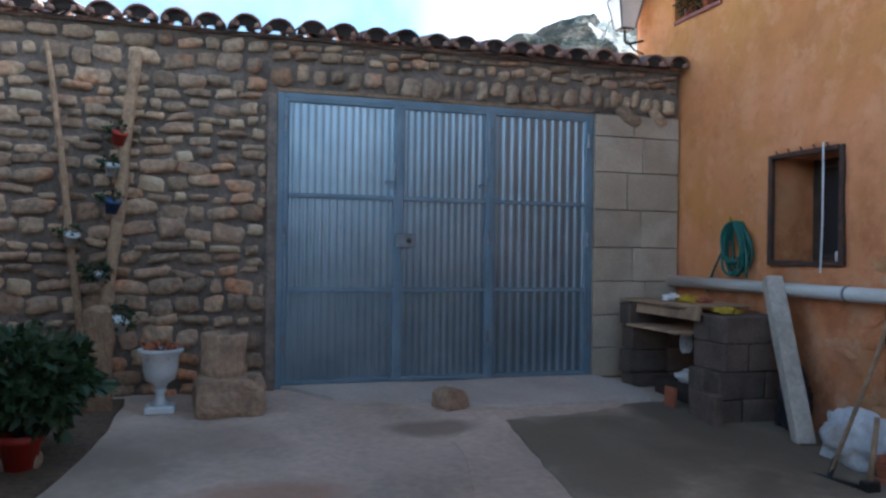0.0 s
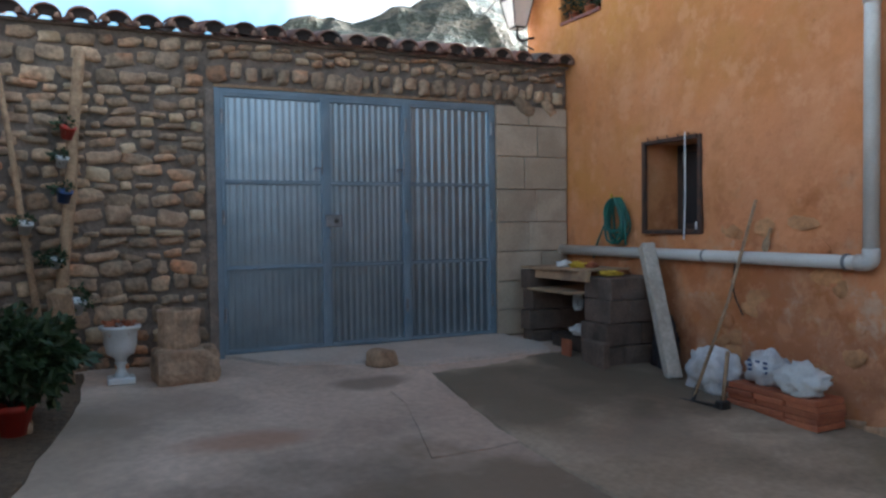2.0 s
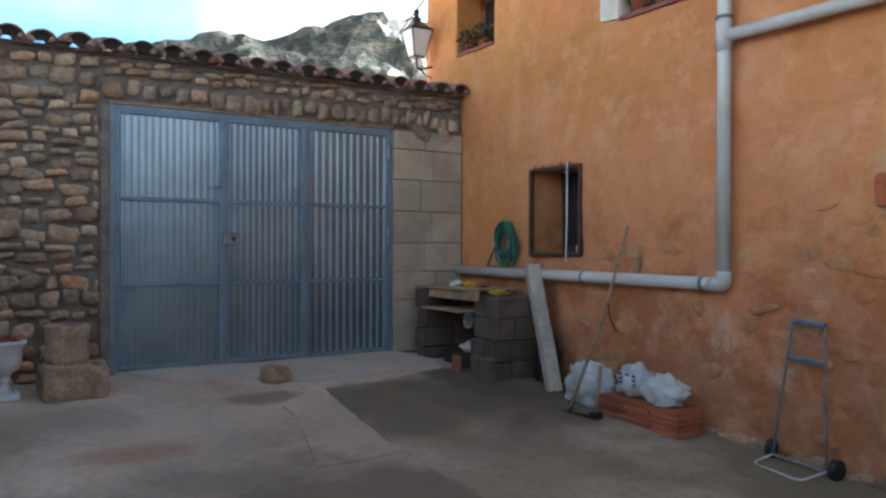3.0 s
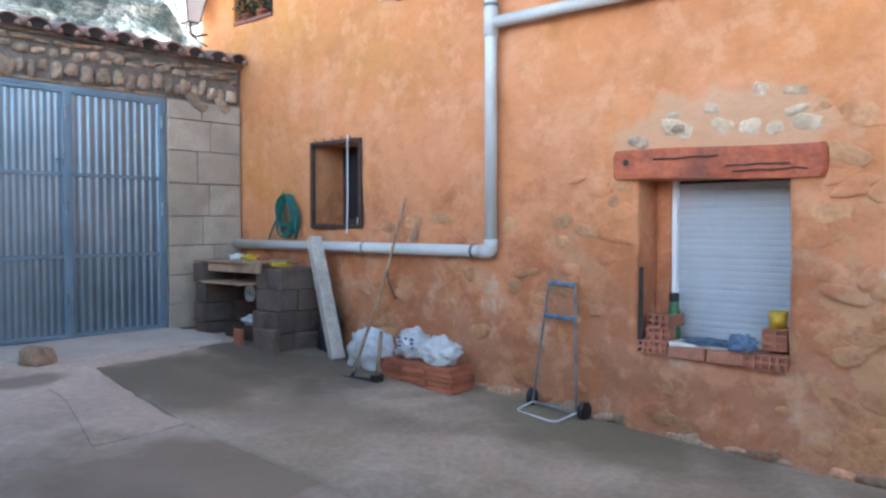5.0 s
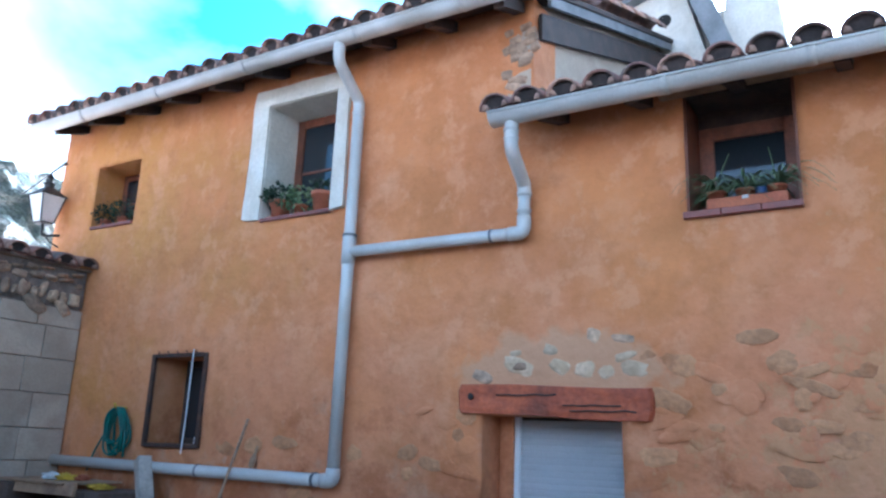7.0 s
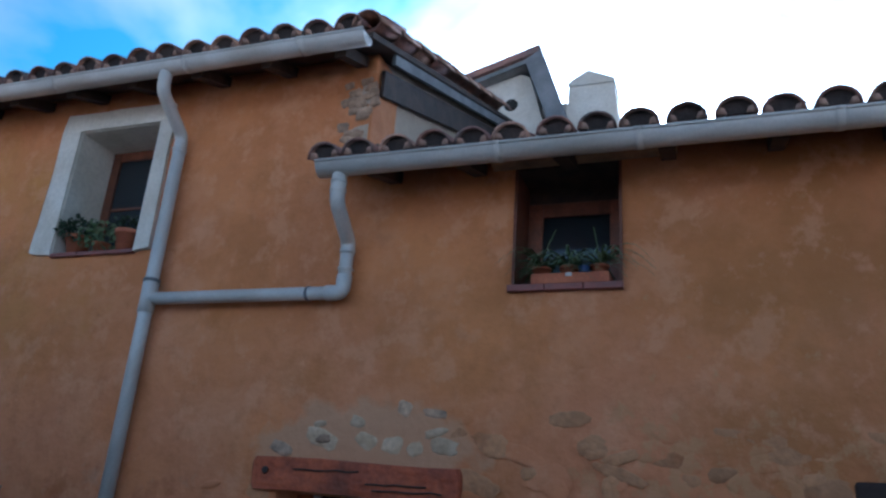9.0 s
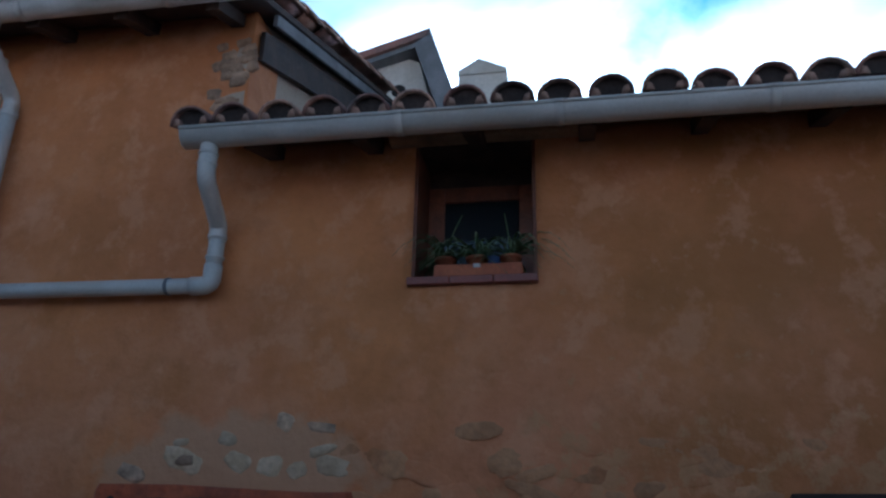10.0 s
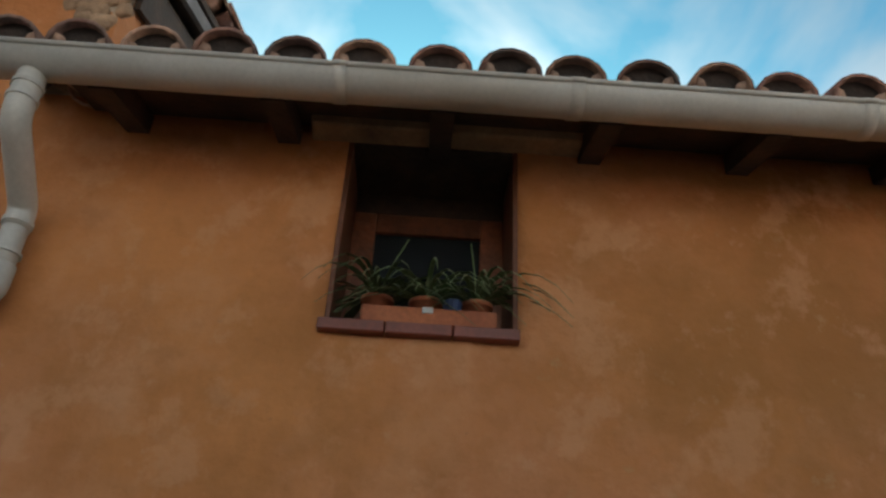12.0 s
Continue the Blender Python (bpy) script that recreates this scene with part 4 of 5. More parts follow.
for n, (lx0, lx1, pitch, dep) in enumerate(((-3.685, -2.735, 0.062, 0.005), (-2.715, -1.905, 0.062, 0.006), (-1.890, -0.945, 0.078, 0.007))):
    leaf = new("leaf")
    leaf.parent = gate
    zb = 0.035
    part("stile", box((lx0, -0.025, zb), (lx0 + 0.035, 0.02, 2.378), 0.004), GALVFRAME, leaf)
    part("stile", box((lx1 - 0.035, -0.025, zb), (lx1, 0.02, 2.378), 0.004), GALVFRAME, leaf)
    for zz in (zb, 0.79, 1.565, 2.343):
        part("rail", box((lx0 + 0.035, -0.023, zz), (lx1 - 0.035, 0.018, zz + 0.035), 0.004), GALVFRAME, leaf)
    for za, zc in ((zb + 0.035, 0.79), (0.825, 1.565), (1.60, 2.343)):
        part("panel", ribbed(lx0 + 0.035, lx1 - 0.035, za, zc, pitch, dep, 0.006), GALV, leaf)
    for zz in (0.32, 1.2, 2.1):
        xh = lx0 + 0.01 if n == 0 else lx1 - 0.01
        part("hinge", tube([(xh, -0.034, zz), (xh, -0.034, zz + 0.13)], 0.013, 10), STEEL, leaf)
    if n < 2:
        part("cover_strip", box((lx1 - 0.012, -0.031, zb), (lx1 + 0.028, -0.0255, 2.378), 0.002), GALVFRAME, leaf)
        xl = lx1 - 0.05
        part("bolt", tube([(xl + 0.02, -0.035, 1.66), (xl + 0.02, -0.035, 1.88)], 0.008, 8), STEEL, leaf)
        part("bolt", tube(bend([(xl + 0.02, -0.036, 1.72), (xl - 0.06, -0.045, 1.72), (xl - 0.06, -0.06, 1.69)], 0.02), 0.007, 8), STEEL, leaf)
    if n == 1:
        part("lock_plate", box((-2.74, -0.05, 1.17), (-2.58, -0.026, 1.285), 0.006), STEEL, leaf)
        part("lock_cylinder", tube([(-2.64, -0.05, 1.225), (-2.64, -0.066, 1.225)], 0.022, 12), IRON, leaf)
        part("handle", tube(bend([(-2.70, -0.05, 1.16), (-2.70, -0.08, 1.15), (-2.70, -0.08, 1.07), (-2.70, -0.05, 1.06)], 0.02), 0.007, 8), STEEL, leaf)

# ---------------- chimney, loft and hill ----------------
def prism(section, x0, x1):
    """A section in y and z, drawn out along x."""
    q = bmesh.new()
    lo = [q.verts.new((x0, y, z)) for y, z in section]
    hi = [q.verts.new((x1, y, z)) for y, z in section]
    q.faces.new(lo[::-1])
    q.faces.new(hi)
    for i in range(len(section)):
        j = (i + 1) % len(section)
        q.faces.new((lo[i], lo[j], hi[j], hi[i]))
    return q


ch = thing("chimney", "squat whitewashed chimney with a pitched cap", "chimney", (4.0, -6.27, 4.85))
part("shaft", prism([(-0.50, 0), (0.36, 0), (0.27, 1.90), (-0.31, 1.90)], 0, 0.45), WHITEWASH, ch)
part("cap", prism([(-0.32, 1.902), (0.28, 1.902), (0.28, 1.96), (0.02, 2.12), (-0.32, 1.96)], -0.02, 0.47), WHITEWASH, ch)
part("shoulder", prism([(0.37, 0), (0.66, 0), (0.64, 1.66), (0.30, 1.72)], 0.06, 0.40), WHITEWASH, ch)
loft = thing("roof_loft", "pale plastered roof loft with a tiled overhanging slope", "loft", (3.5, -5.4, 4.75))
part("wall", prism([(0.85, 0), (0.85, 1.86), (-0.04, 2.10), (-0.16, 2.04), (-0.46, 0.9), (-0.60, 0)], 0.22, 1.6), WHITEWASH, loft)
# no hole is cut: a raised near-black disc paints its shade
part("vent_hole", lathe([(0.09, 0), (0.07, 0.012), (0.0, 0.014)], 14), DARK, loft).matrix_basis = pose(0.219, 0.08, 1.66, 0, -90, 0)
part("roof", prism([(1.0, 1.96), (-0.32, 2.37), (-0.30, 2.26), (1.0, 1.86)], 0, 1.8), TILE, loft)
part("eave_board", prism([(0.98, 1.858), (-0.27, 2.248), (-0.25, 2.18), (0.98, 1.79)], 0.05, 1.75), GUTTERBOARD, loft, "grey eave board of the loft")
# grey colour carries the shade of this south side
part("roof_side", prism([(-0.32, 2.37), (-0.92, 0.55), (-0.70, 0.50), (-0.13, 2.16), (-0.27, 2.25)], 0.0, 1.8), GUTTERBOARD, loft, "steep side of the loft roof, its shade put in as grey")
out = bmesh.new()
nx, ny = 110, 44
hv = []
for i in range(nx):
    row = []
    for j in range(ny):
        x, d = -150 + 480 * i / (nx - 1), j / (ny - 1)
        y = 190 + 220 * d
        ridge = float(np.interp(x, [-150, 0, 54, 80, 109, 129, 157, 185, 260, 330], [58, 68, 80, 85, 92, 101, 107, 106, 88, 66]))
        h = ridge * min(1, (d / 0.5) ** 0.75) if d < 0.5 else ridge * (1 - 0.5 * (d - 0.5))
        p = Vector((x * 0.02, y * 0.02, 0))
        h += 5 * noise.fractal(p * 2.2, 1.0, 2.0, 5) * min(1, d * 4) + 2.5 * abs(noise.noise(p * 12)) * min(1, d * 4)
        row.append(out.verts.new((x, y, h - 2)))
    hv.append(row)
for i in range(nx - 1):
    for j in range(ny - 1):
        out.faces.new((hv[i][j], hv[i + 1][j], hv[i + 1][j + 1], hv[i][j + 1]))
tagged(part("backdrop", out, HILLROCK), "sunlit rocky hill with sparse scrub", "hill", kind="structure")

mast = thing("antenna_mast", "thin mast on the hilltop", "mast", (158, 300, 98))
part("pole", tube([(0, 0, 0), (0, 0, 15)], 0.28, 6), STEEL, mast)

lamp = thing("street_lamp", "black iron wall lantern with frosted panes", "lamp", (-0.22, 0.64, 3.44))
part("bracket", tube(bend([(0.22, 0.0, -0.10), (0.0, 0.0, -0.16), (0.0, 0.0, -0.02)], 0.08), 0.014, 8), IRON, lamp)
part("scroll", tube(bend([(0.22, 0.0, -0.24), (0.1, 0.0, -0.2), (0.03, 0, -0.12)], 0.06), 0.010, 8), IRON, lamp)
part("base_plate", box((-0.075, -0.075, -0.02), (0.075, 0.075, 0.0), 0.005), IRON, lamp)


def pyramid(h0, h1, z0, z1):
    q = bmesh.new()
    vs = [q.verts.new((sx * h, sy * h, z)) for h, z in ((h0, z0), (h1, z1)) for sx, sy in ((-1, -1), (1, -1), (1, 1), (-1, 1))]
    for f in ((3, 2, 1, 0), (4, 5, 6, 7), (0, 1, 5, 4), (1, 2, 6, 5), (2, 3, 7, 6), (3, 0, 4, 7)):
        q.faces.new([vs[i] for i in f])
    return q


part("lantern_glass", pyramid(0.075, 0.135, 0.002, 0.30), LAMPGLASS, lamp, "frosted lantern glass")
for sx, sy in ((-1, -1), (1, -1), (1, 1), (-1, 1)):
    part("corner_bar", tube([(sx * 0.077, sy * 0.077, 0), (sx * 0.137, sy * 0.137, 0.30)], 0.008, 6), IRON, lamp)
part("roof_cap", pyramid(0.155, 0.05, 0.302, 0.40), IRON, lamp)
part("finial", lathe([(0.05, 0.40), (0.05, 0.44), (0.065, 0.45), (0.03, 0.48), (0.03, 0.52), (0.045, 0.54), (0.0, 0.58)], 12), IRON, lamp)
cable = thing("overhead_cable", "thin black cable from the house corner", "cable", (0, 0, 0))
part("wire", tube([(-0.03, 0.72, 4.22), (10, 20, 9.6), (26, 50, 18.6), (51.7, 100, 38)], 0.02, 5), IRON, cable)
part("wire_stub", tube([(0.02, 0.72, 4.20), (-0.03, 0.72, 4.23)], 0.015, 6), IRON, cable)

# ---------------- block barbecue and what lies on it ----------------
bbq = thing("barbecue", "dark concrete-block barbecue built against the house", "barbecue", (0, 0, 0))


def cblock(lo, hi, parent, seed=0):
    b = box(lo, hi, 0.008, jitter=0.004)
    return part("concrete_block", b, BLOCK, parent)


for c in range(4):
    z = -0.10 + c * 0.205
    off = 0.0 if c % 2 else 0.03
    cblock((-0.74 + off, -0.42, z), (-0.36 + off, -0.24, z + 0.197), bbq)
    cblock((-0.35 + off, -0.42, z), (-0.03, -0.24, z + 0.197), bbq)
for c in range(4):
    z = -0.13 + c * 0.205
    w = 0.05 if c > 1 else 0.0
    if c % 2 == 0:
        cblock((-0.66 + w, -1.56, z), (-0.46 + w, -1.17, z + 0.197), bbq)
        cblock((-0.45 + w, -1.56, z), (-0.04, -1.37, z + 0.197), bbq)
        cblock((-0.45 + w, -1.36, z), (-0.04, -1.17, z + 0.197), bbq)
    else:
        cblock((-0.66 + w, -1.36, z), (-0.26 + w, -1.17, z + 0.197), bbq)
        cblock((-0.66 + w, -1.56, z), (-0.26 + w, -1.37, z + 0.197), bbq)
        cblock((-0.25 + w, -1.56, z), (-0.04, -1.17, z + 0.197), bbq)
cblock((-0.74, -1.62, -0.15), (-0.66, -1.30, 0.12), bbq)
board = part("wooden_board", box((-0.70, -1.16, 0.722), (-0.08, -0.18, 0.742), 0.004), BOARD)
tagged(board, "worn plywood board lying on the barbecue", "board")
plank_bm = box((-0.79, -1.30, 0.55), (-0.755, -0.34, 0.665), 0.004)
plank2 = part("wooden_plank", plank_bm, BOARD)
plank2.matrix_basis = pose(0.03, 0, 0.0, 0, 8, 0) @ pose(0.0, 0, -0.02)
tagged(plank2, "pale cut plank leaning across the barbecue front", "plank")
shelf = part("wooden_board", box((-0.76, -1.165, 0.515), (-0.10, -0.40, 0.535), 0.003), BOARD)
tagged(shelf, "worn board shelf inside the barbecue", "board")


def crumple(sx, sy, sz, seed, material, name, label, cat, at, turn=0, amount=0.35):
    """A soft lump: a bag, a glove, a rag."""
    out = bmesh.new()
    bmesh.ops.create_icosphere(out, subdivisions=4, radius=1)
    for v in out.verts:
        c = v.co.copy()
        w = noise.fractal(c * 1.6 + Vector((seed * 3.7, 0, 0)), 1.0, 2.0, 4) + 0.9 * abs(noise.noise(c * 3.4 + Vector((seed, 2, 0)))) - 0.55 * abs(noise.noise(c * 7.5 + Vector((0, seed, 0))))
        c *= 1 + amount * w
        c.z = max(c.z, -0.72)
        v.co = Vector((c.x * sx, c.y * sy, (c.z + 0.72) * sz))
    ob = part(name, out, material, smooth=True)
    ob.matrix_basis = pose(*at, 0, 0, turn)
    return tagged(ob, label, cat)


crumple(0.07, 0.09, 0.03, 1, YELLOW, "rubber_glove", "crumpled yellow rubber glove on the board", "glove", (-0.40, -0.78, 0.742), 0, 0.6)
crumple(0.06, 0.11, 0.025, 2, YELLOW, "rubber_glove", "crumpled yellow rubber glove on the blocks", "glove", (-0.42, -1.30, 0.69), 20, 0.6)
crumple(0.05, 0.08, 0.035, 3, PLASTIC_WHITE, "paper_packet", "crumpled white packet on the board", "packet", (-0.45, -0.62, 0.742), 30, 0.5)
crumple(0.06, 0.05, 0.03, 4, TERRA, "rag", "reddish rag on the board", "rag", (-0.33, -0.90, 0.742), 0, 0.5)
sack_in = crumple(0.13, 0.10, 0.06, 9, PLASTIC_WHITE, "plastic_bag", "white plastic bag stuffed inside the barbecue", "bag", (-0.45, -0.95, 0.10), 0, 0.5)
tagged(part("crate", box((-0.60, -1.12, -0.05), (-0.12, -0.6, 0.10), 0.01), DARKWOOD), "dark wooden crate inside the barbecue", "crate")
coil = thing("cable_coil", "pale cable coil hanging in the barbecue", "cable", (-0.55, -0.95, 0.42))
for kk in range(3):
    part("loop", tube([(0.02 * kk, 0.05 * math.cos(a), 0.075 * math.sin(a)) for a in [2 * math.pi * i / 16 for i in range(17)]], 0.006, 6), PLASTIC_WHITE, coil)
tagged(part("roof_tile_piece", box((-0.78, -1.16, -0.08), (-0.745, -1.03, 0.10), 0.006, jitter=0.006), TERRA), "red clay tile leaning on the blocks", "tile")
crumple(0.11, 0.12, 0.30, 5, BLACKBAG, "rubbish_bag", "slumped black plastic bag by the wall", "bag", (-0.14, -1.73, -0.15), 0, 0.24)

hose = thing("garden_hose", "coiled green garden hose hung on the wall", "hose", (-0.07, -0.95, 1.40))
part("hook", tube(bend([(0.08, 0, 0.02), (-0.05, 0, 0.02), (-0.06, 0, 0.06)], 0.03), 0.012, 8), YELLOW, hose, "yellow hook")
rng = random.Random(5)
for kk in range(9):
    wv, hh = 0.13 + rng.uniform(-0.05, 0.05), 0.19 + rng.uniform(-0.03, 0.04)
    xo = rng.uniform(-0.04, 0.03)
    pts = []
    for i in range(25):
        a = 2 * math.pi * i / 24
        pts.append((xo + 0.012 * math.sin(3 * a + kk), wv * math.sin(a) * (0.6 + 0.4 * (1 - math.cos(a)) / 2 + 0.15), hh * (math.cos(a) - 1) + 0.02))
    part("loop", tube(pts, 0.011, 7), HOSE, hose, smooth=True)
part("tail", tube(bend([(0, 0.02, 0.0), (-0.02, 0.14, -0.22), (-0.02, 0.28, -0.42), (-0.03, 0.33, -0.58)], 0.1), 0.010, 7), HOSE, hose, smooth=True)
part("tail", tube(bend([(0, -0.08, -0.05), (-0.02, -0.17, -0.25), (-0.03, -0.18, -0.44)], 0.1), 0.012, 7), HOSE, hose, smooth=True)


def bar_between(a, b, w, t, material, name, label, cat, bevel=0.008):
    a, b = Vector(a), Vector(b)
    d = b - a
    ob = part(name, box((-w / 2, -t / 2, 0), (w / 2, t / 2, d.length), bevel), material)
    ob.matrix_basis = Matrix.Translation(a) @ d.to_track_quat("Z", "X").to_matrix().to_4x4()
    return tagged(ob, label, cat)


bar_between((-0.34, -2.06, -0.155), (-0.16, -1.50, 0.97), 0.115, 0.125, GREYTIMBER, "wooden_beam", "whitish square beam leaning on the drainpipe", "beam")

rake = thing("garden_rake", "long wooden rake leaning against the orange wall", "rake", (-0.66, -2.62, -0.20))
part("handle", tube([(0, 0, 0.03), (0.34, -0.015, 0.75), (0.62, -0.03, 1.54)], 0.013, 8), PALEWOOD, rake, smooth=True)
part("socket", tube([(-0.01, 0, 0.0), (0.05, 0.004, 0.13)], 0.017, 8), IRON, rake)
part("rake_head", box((-0.015, -0.2, 0.0), (0.015, 0.2, 0.022), 0.004), IRON, rake).matrix_basis = pose(0, 0, 0, 0, 0, 16)
for kk in range(12):
    yy = -0.19 + kk * 0.0345
    part("tooth", tube([(0, yy, 0.012), (-0.035, yy, -0.003)], 0.004, 5), IRON, rake).matrix_basis = pose(0, 0, 0, 0, 0, 16)
hoe = thing("sledgehammer", "short-handled tool standing by the sacks", "tool", (-0.57, -2.83, -0.22))
part("handle", tube([(0, 0, 0.05), (0.10, 0.05, 0.42)], 0.016, 8), PALEWOOD, hoe, smooth=True)
part("head", box((-0.05, -0.035, 0.0), (0.05, 0.035, 0.07), 0.008), IRON, hoe)
spoon = part("trowel_blade", lathe([(0.0, 0), (0.03, 0.02), (0.035, 0.08), (0.012, 0.14), (0.012, 0.2)], 10), PALEWOOD)
spoon.matrix_basis = pose(-0.03, -2.72, 0.93, 18, 0, 0) @ Matrix.Diagonal((0.4, 1, 1, 1))
tagged(spoon, "worn wooden hand tool stuck behind the pipe", "tool")
tagged(part("hose_scrap", tube(bend([(-0.05, -2.45, 0.85), (-0.05, -2.42, 0.6), (-0.04, -2.52, 0.42)], 0.1), 0.008, 6), DARKWOOD), "dark cord hanging below the pipe", "cord")

crumple(0.16, 0.25, 0.19, 6, SACK, "rubble_sack", "white woven rubble sack slumped by the wall", "sack", (-0.27, -2.45, -0.19), 10, 0.3)
stack = thing("clay_tile_stack", "stack of flat red clay bricks by the wall", "bricks", (0, 0, 0))
for c in range(5):
    for q in range(3):
        ya = -3.50 + q * 0.27 + 0.01 * math.sin(c * 2.1 + q)
        part("brick", box((-0.40 + 0.012 * math.sin(c * 3 + q), ya, -0.25 + c * 0.042), (-0.12, ya + 0.262, -0.25 + c * 0.042 + 0.038), 0.003, jitter=0.002), TERRA, stack)
crumple(0.12, 0.16, 0.15, 7, SACK, "rubble_sack", "small white printed sack on the brick stack", "sack", (-0.24, -2.95, -0.04), 0, 0.3)
crumple(0.13, 0.16, 0.12, 8, PLASTIC_WHITE, "plastic_bag", "knotted white plastic bag on the brick stack", "bag", (-0.30, -3.30, -0.04), 0, 0.4)
for kk in range(9):
    part("print_mark", box((-0.002, -0.02, 0), (0.0, 0.02, 0.018)), PLASTIC_BLUE, bpy.data.objects["rubble_sack.001"]).matrix_basis = pose(-0.122 + 0.01 * (kk % 3), -0.08 + 0.08 * (kk % 3), 0.10 + 0.035 * (kk // 3), 0, 12, 0)

# folding hand truck
truck = thing("hand_truck", "folding grey hand truck leaning against the wall", "trolley", (0, 0, 0))
ta, tb = Vector((-0.13, -4.10, -0.26)), Vector((-0.15, -4.50, -0.28))
tta, ttb = Vector((-0.07, -4.21, 0.66)), Vector((-0.09, -4.45, 0.65))
part("upright", tube([ta, tta], 0.010, 8), STEEL, truck)
part("upright", tube([tb, ttb], 0.010, 8), STEEL, truck)
part("grip", tube([tta, ttb], 0.017, 10), CLOTH, truck, "blue-grey plastic grip")
fa, fb = ta.lerp(tta, 0.73), tb.lerp(ttb, 0.73)
part("cross_bar", tube([fa, fb], 0.018, 8), CLOTH, truck, "blue-grey plastic cross bar")
part("cross_bar", tube([ta, tb], 0.010, 8), STEEL, truck)
part("foot_loop", tube(bend([ta, (-0.33, -4.08, -0.295), (-0.37, -4.46, -0.315), tb], 0.06), 0.008, 8), PLASTIC_WHITE, truck, "white bent steel foot")
for p, tilt in ((ta + Vector((0.03, 0.03, 0.0)), 10), (tb + Vector((0.03, -0.05, -0.01)), -8)):
    w = part("wheel", lathe([(0.02, -0.022), (0.06, -0.022), (0.07, -0.012), (0.07, 0.012), (0.06, 0.022), (0.02, 0.022)], 16), BLACKBAG, truck, "black rubber wheel")
    w.matrix_basis = Matrix.Translation((p.x, p.y, ground_z(p.y) + 0.075)) @ pose(0, 0, 0, 90, 0, tilt)

# ---------------- things on the shutter's sill ----------------
def hollow_brick(name, L, W, H, nx, nz, parent=None):
    """A fired hollow brick, W wide and H high, with rows of holes through its front (towards -x)."""
    q = bmesh.new()
    box((0.03, -W / 2, 0), (L, W / 2, H), 0, q)
    cw, chh = W / nx, H / nz
    for i in range(nx + 1):
        yy = -W / 2 + i * cw
        t = 0.007
        a, b = max(yy - t, -W / 2), min(yy + t, W / 2)
        box((0.0, a, 0), (0.0299, b, H), 0, q)
    for j in range(nz + 1):
        zz = j * chh
        a, b = max(zz - 0.007, 0), min(zz + 0.007, H)
        box((0.0006, -W / 2 + 0.0005, a), (0.0295, W / 2 - 0.0005, b), 0, q)
    return q


def brick_at(at, turn, L, W, H, nx, nz, label):
    b = part("hollow_brick", hollow_brick("b", L, W, H, nx, nz), BRICKRED)
    b.matrix_basis = pose(*at, 0, 0, turn)
    return tagged(b, label, "brick", group="bricks on the sill")


SZ = 0.20
brick_at((-0.03, -5.03, SZ), 0, 0.26, 0.22, 0.085, 5, 2, "orange hollow clay brick lying on the sill")
brick_at((0.02, -5.05, SZ + 0.086), 8, 0.24, 0.16, 0.09, 3, 2, "orange hollow clay brick stacked on another")
brick_at((0.06, -5.03, SZ + 0.177), -6, 0.22, 0.16, 0.085, 3, 2, "orange hollow clay brick on top of two others")
brick_at((-0.05, -5.81, SZ - 0.02), 2, 0.24, 0.25, 0.095, 5, 2, "orange hollow clay brick at the sill edge")
brick_at((0.02, -5.84, SZ + 0.10), 4, 0.22, 0.15, 0.13, 2, 3, "orange hollow clay brick standing on end")
for ya, yb in ((-5.42, -5.17), (-5.67, -5.43)):
    s = part("clay_slab", box((-0.06, ya, SZ - 0.01), (0.24, yb, SZ + 0.07), 0.006, jitter=0.006), BRICKRED)
    tagged(s, "flat clay slab along the sill edge", "brick", group="bricks on the sill")
tagged(part("mortar_bed", box((-0.02, -5.68, SZ + 0.071), (0.26, -5.15, SZ + 0.09), 0.006, jitter=0.008), WHITEWASH), "pale mortar smear over the clay slabs", "mortar")
crumple(0.10, 0.17, 0.022, 11, CLOTH, "cleaning_rag", "crumpled blue-grey rag on the sill", "rag", (0.08, -5.42, SZ + 0.09), 0, 0.5)
crumple(0.06, 0.08, 0.06, 12, CLOTH, "cleaning_rag", "bunched blue rag at the sill edge", "rag", (-0.02, -5.66, SZ + 0.085), 0, 0.5)
tagged(part("yellow_tub", lathe([(0.05, 0), (0.06, 0.11), (0.05, 0.112), (0.045, 0.03), (0.0, 0.03)], 14, at=(0.12, -5.83, SZ + 0.231)), YELLOW, smooth=True), "small yellow plastic tub on a brick", "tub")
bottle = thing("bottle", "green bottle with black cap on the sill", "bottle", (0.22, -5.08, SZ))
part("body", lathe([(0.04, 0), (0.042, 0.02), (0.042, 0.28), (0.03, 0.33), (0.03, 0.35)], 14), GREENBOTTLE, bottle, smooth=True)
part("cap", lathe([(0.034, 0.35), (0.034, 0.41), (0.0, 0.412)], 14), IRON, bottle)
bar_between((0.0, -4.93, SZ), (0.02, -4.925, 0.80), 0.012, 0.03, DARKWOOD, "wooden_lath", "thin dark lath standing in the reveal", "lath", 0.002)

# ---------------- potted plants in the windows ----------------
def pot_mesh(r, h):
    return lathe([(r * 0.68, 0), (r * 0.93, h * 0.8), (r * 1.04, h * 0.8), (r * 1.06, h), (r * 0.92, h), (r * 0.86, h * 0.82), (0.0, h * 0.82)], 16)


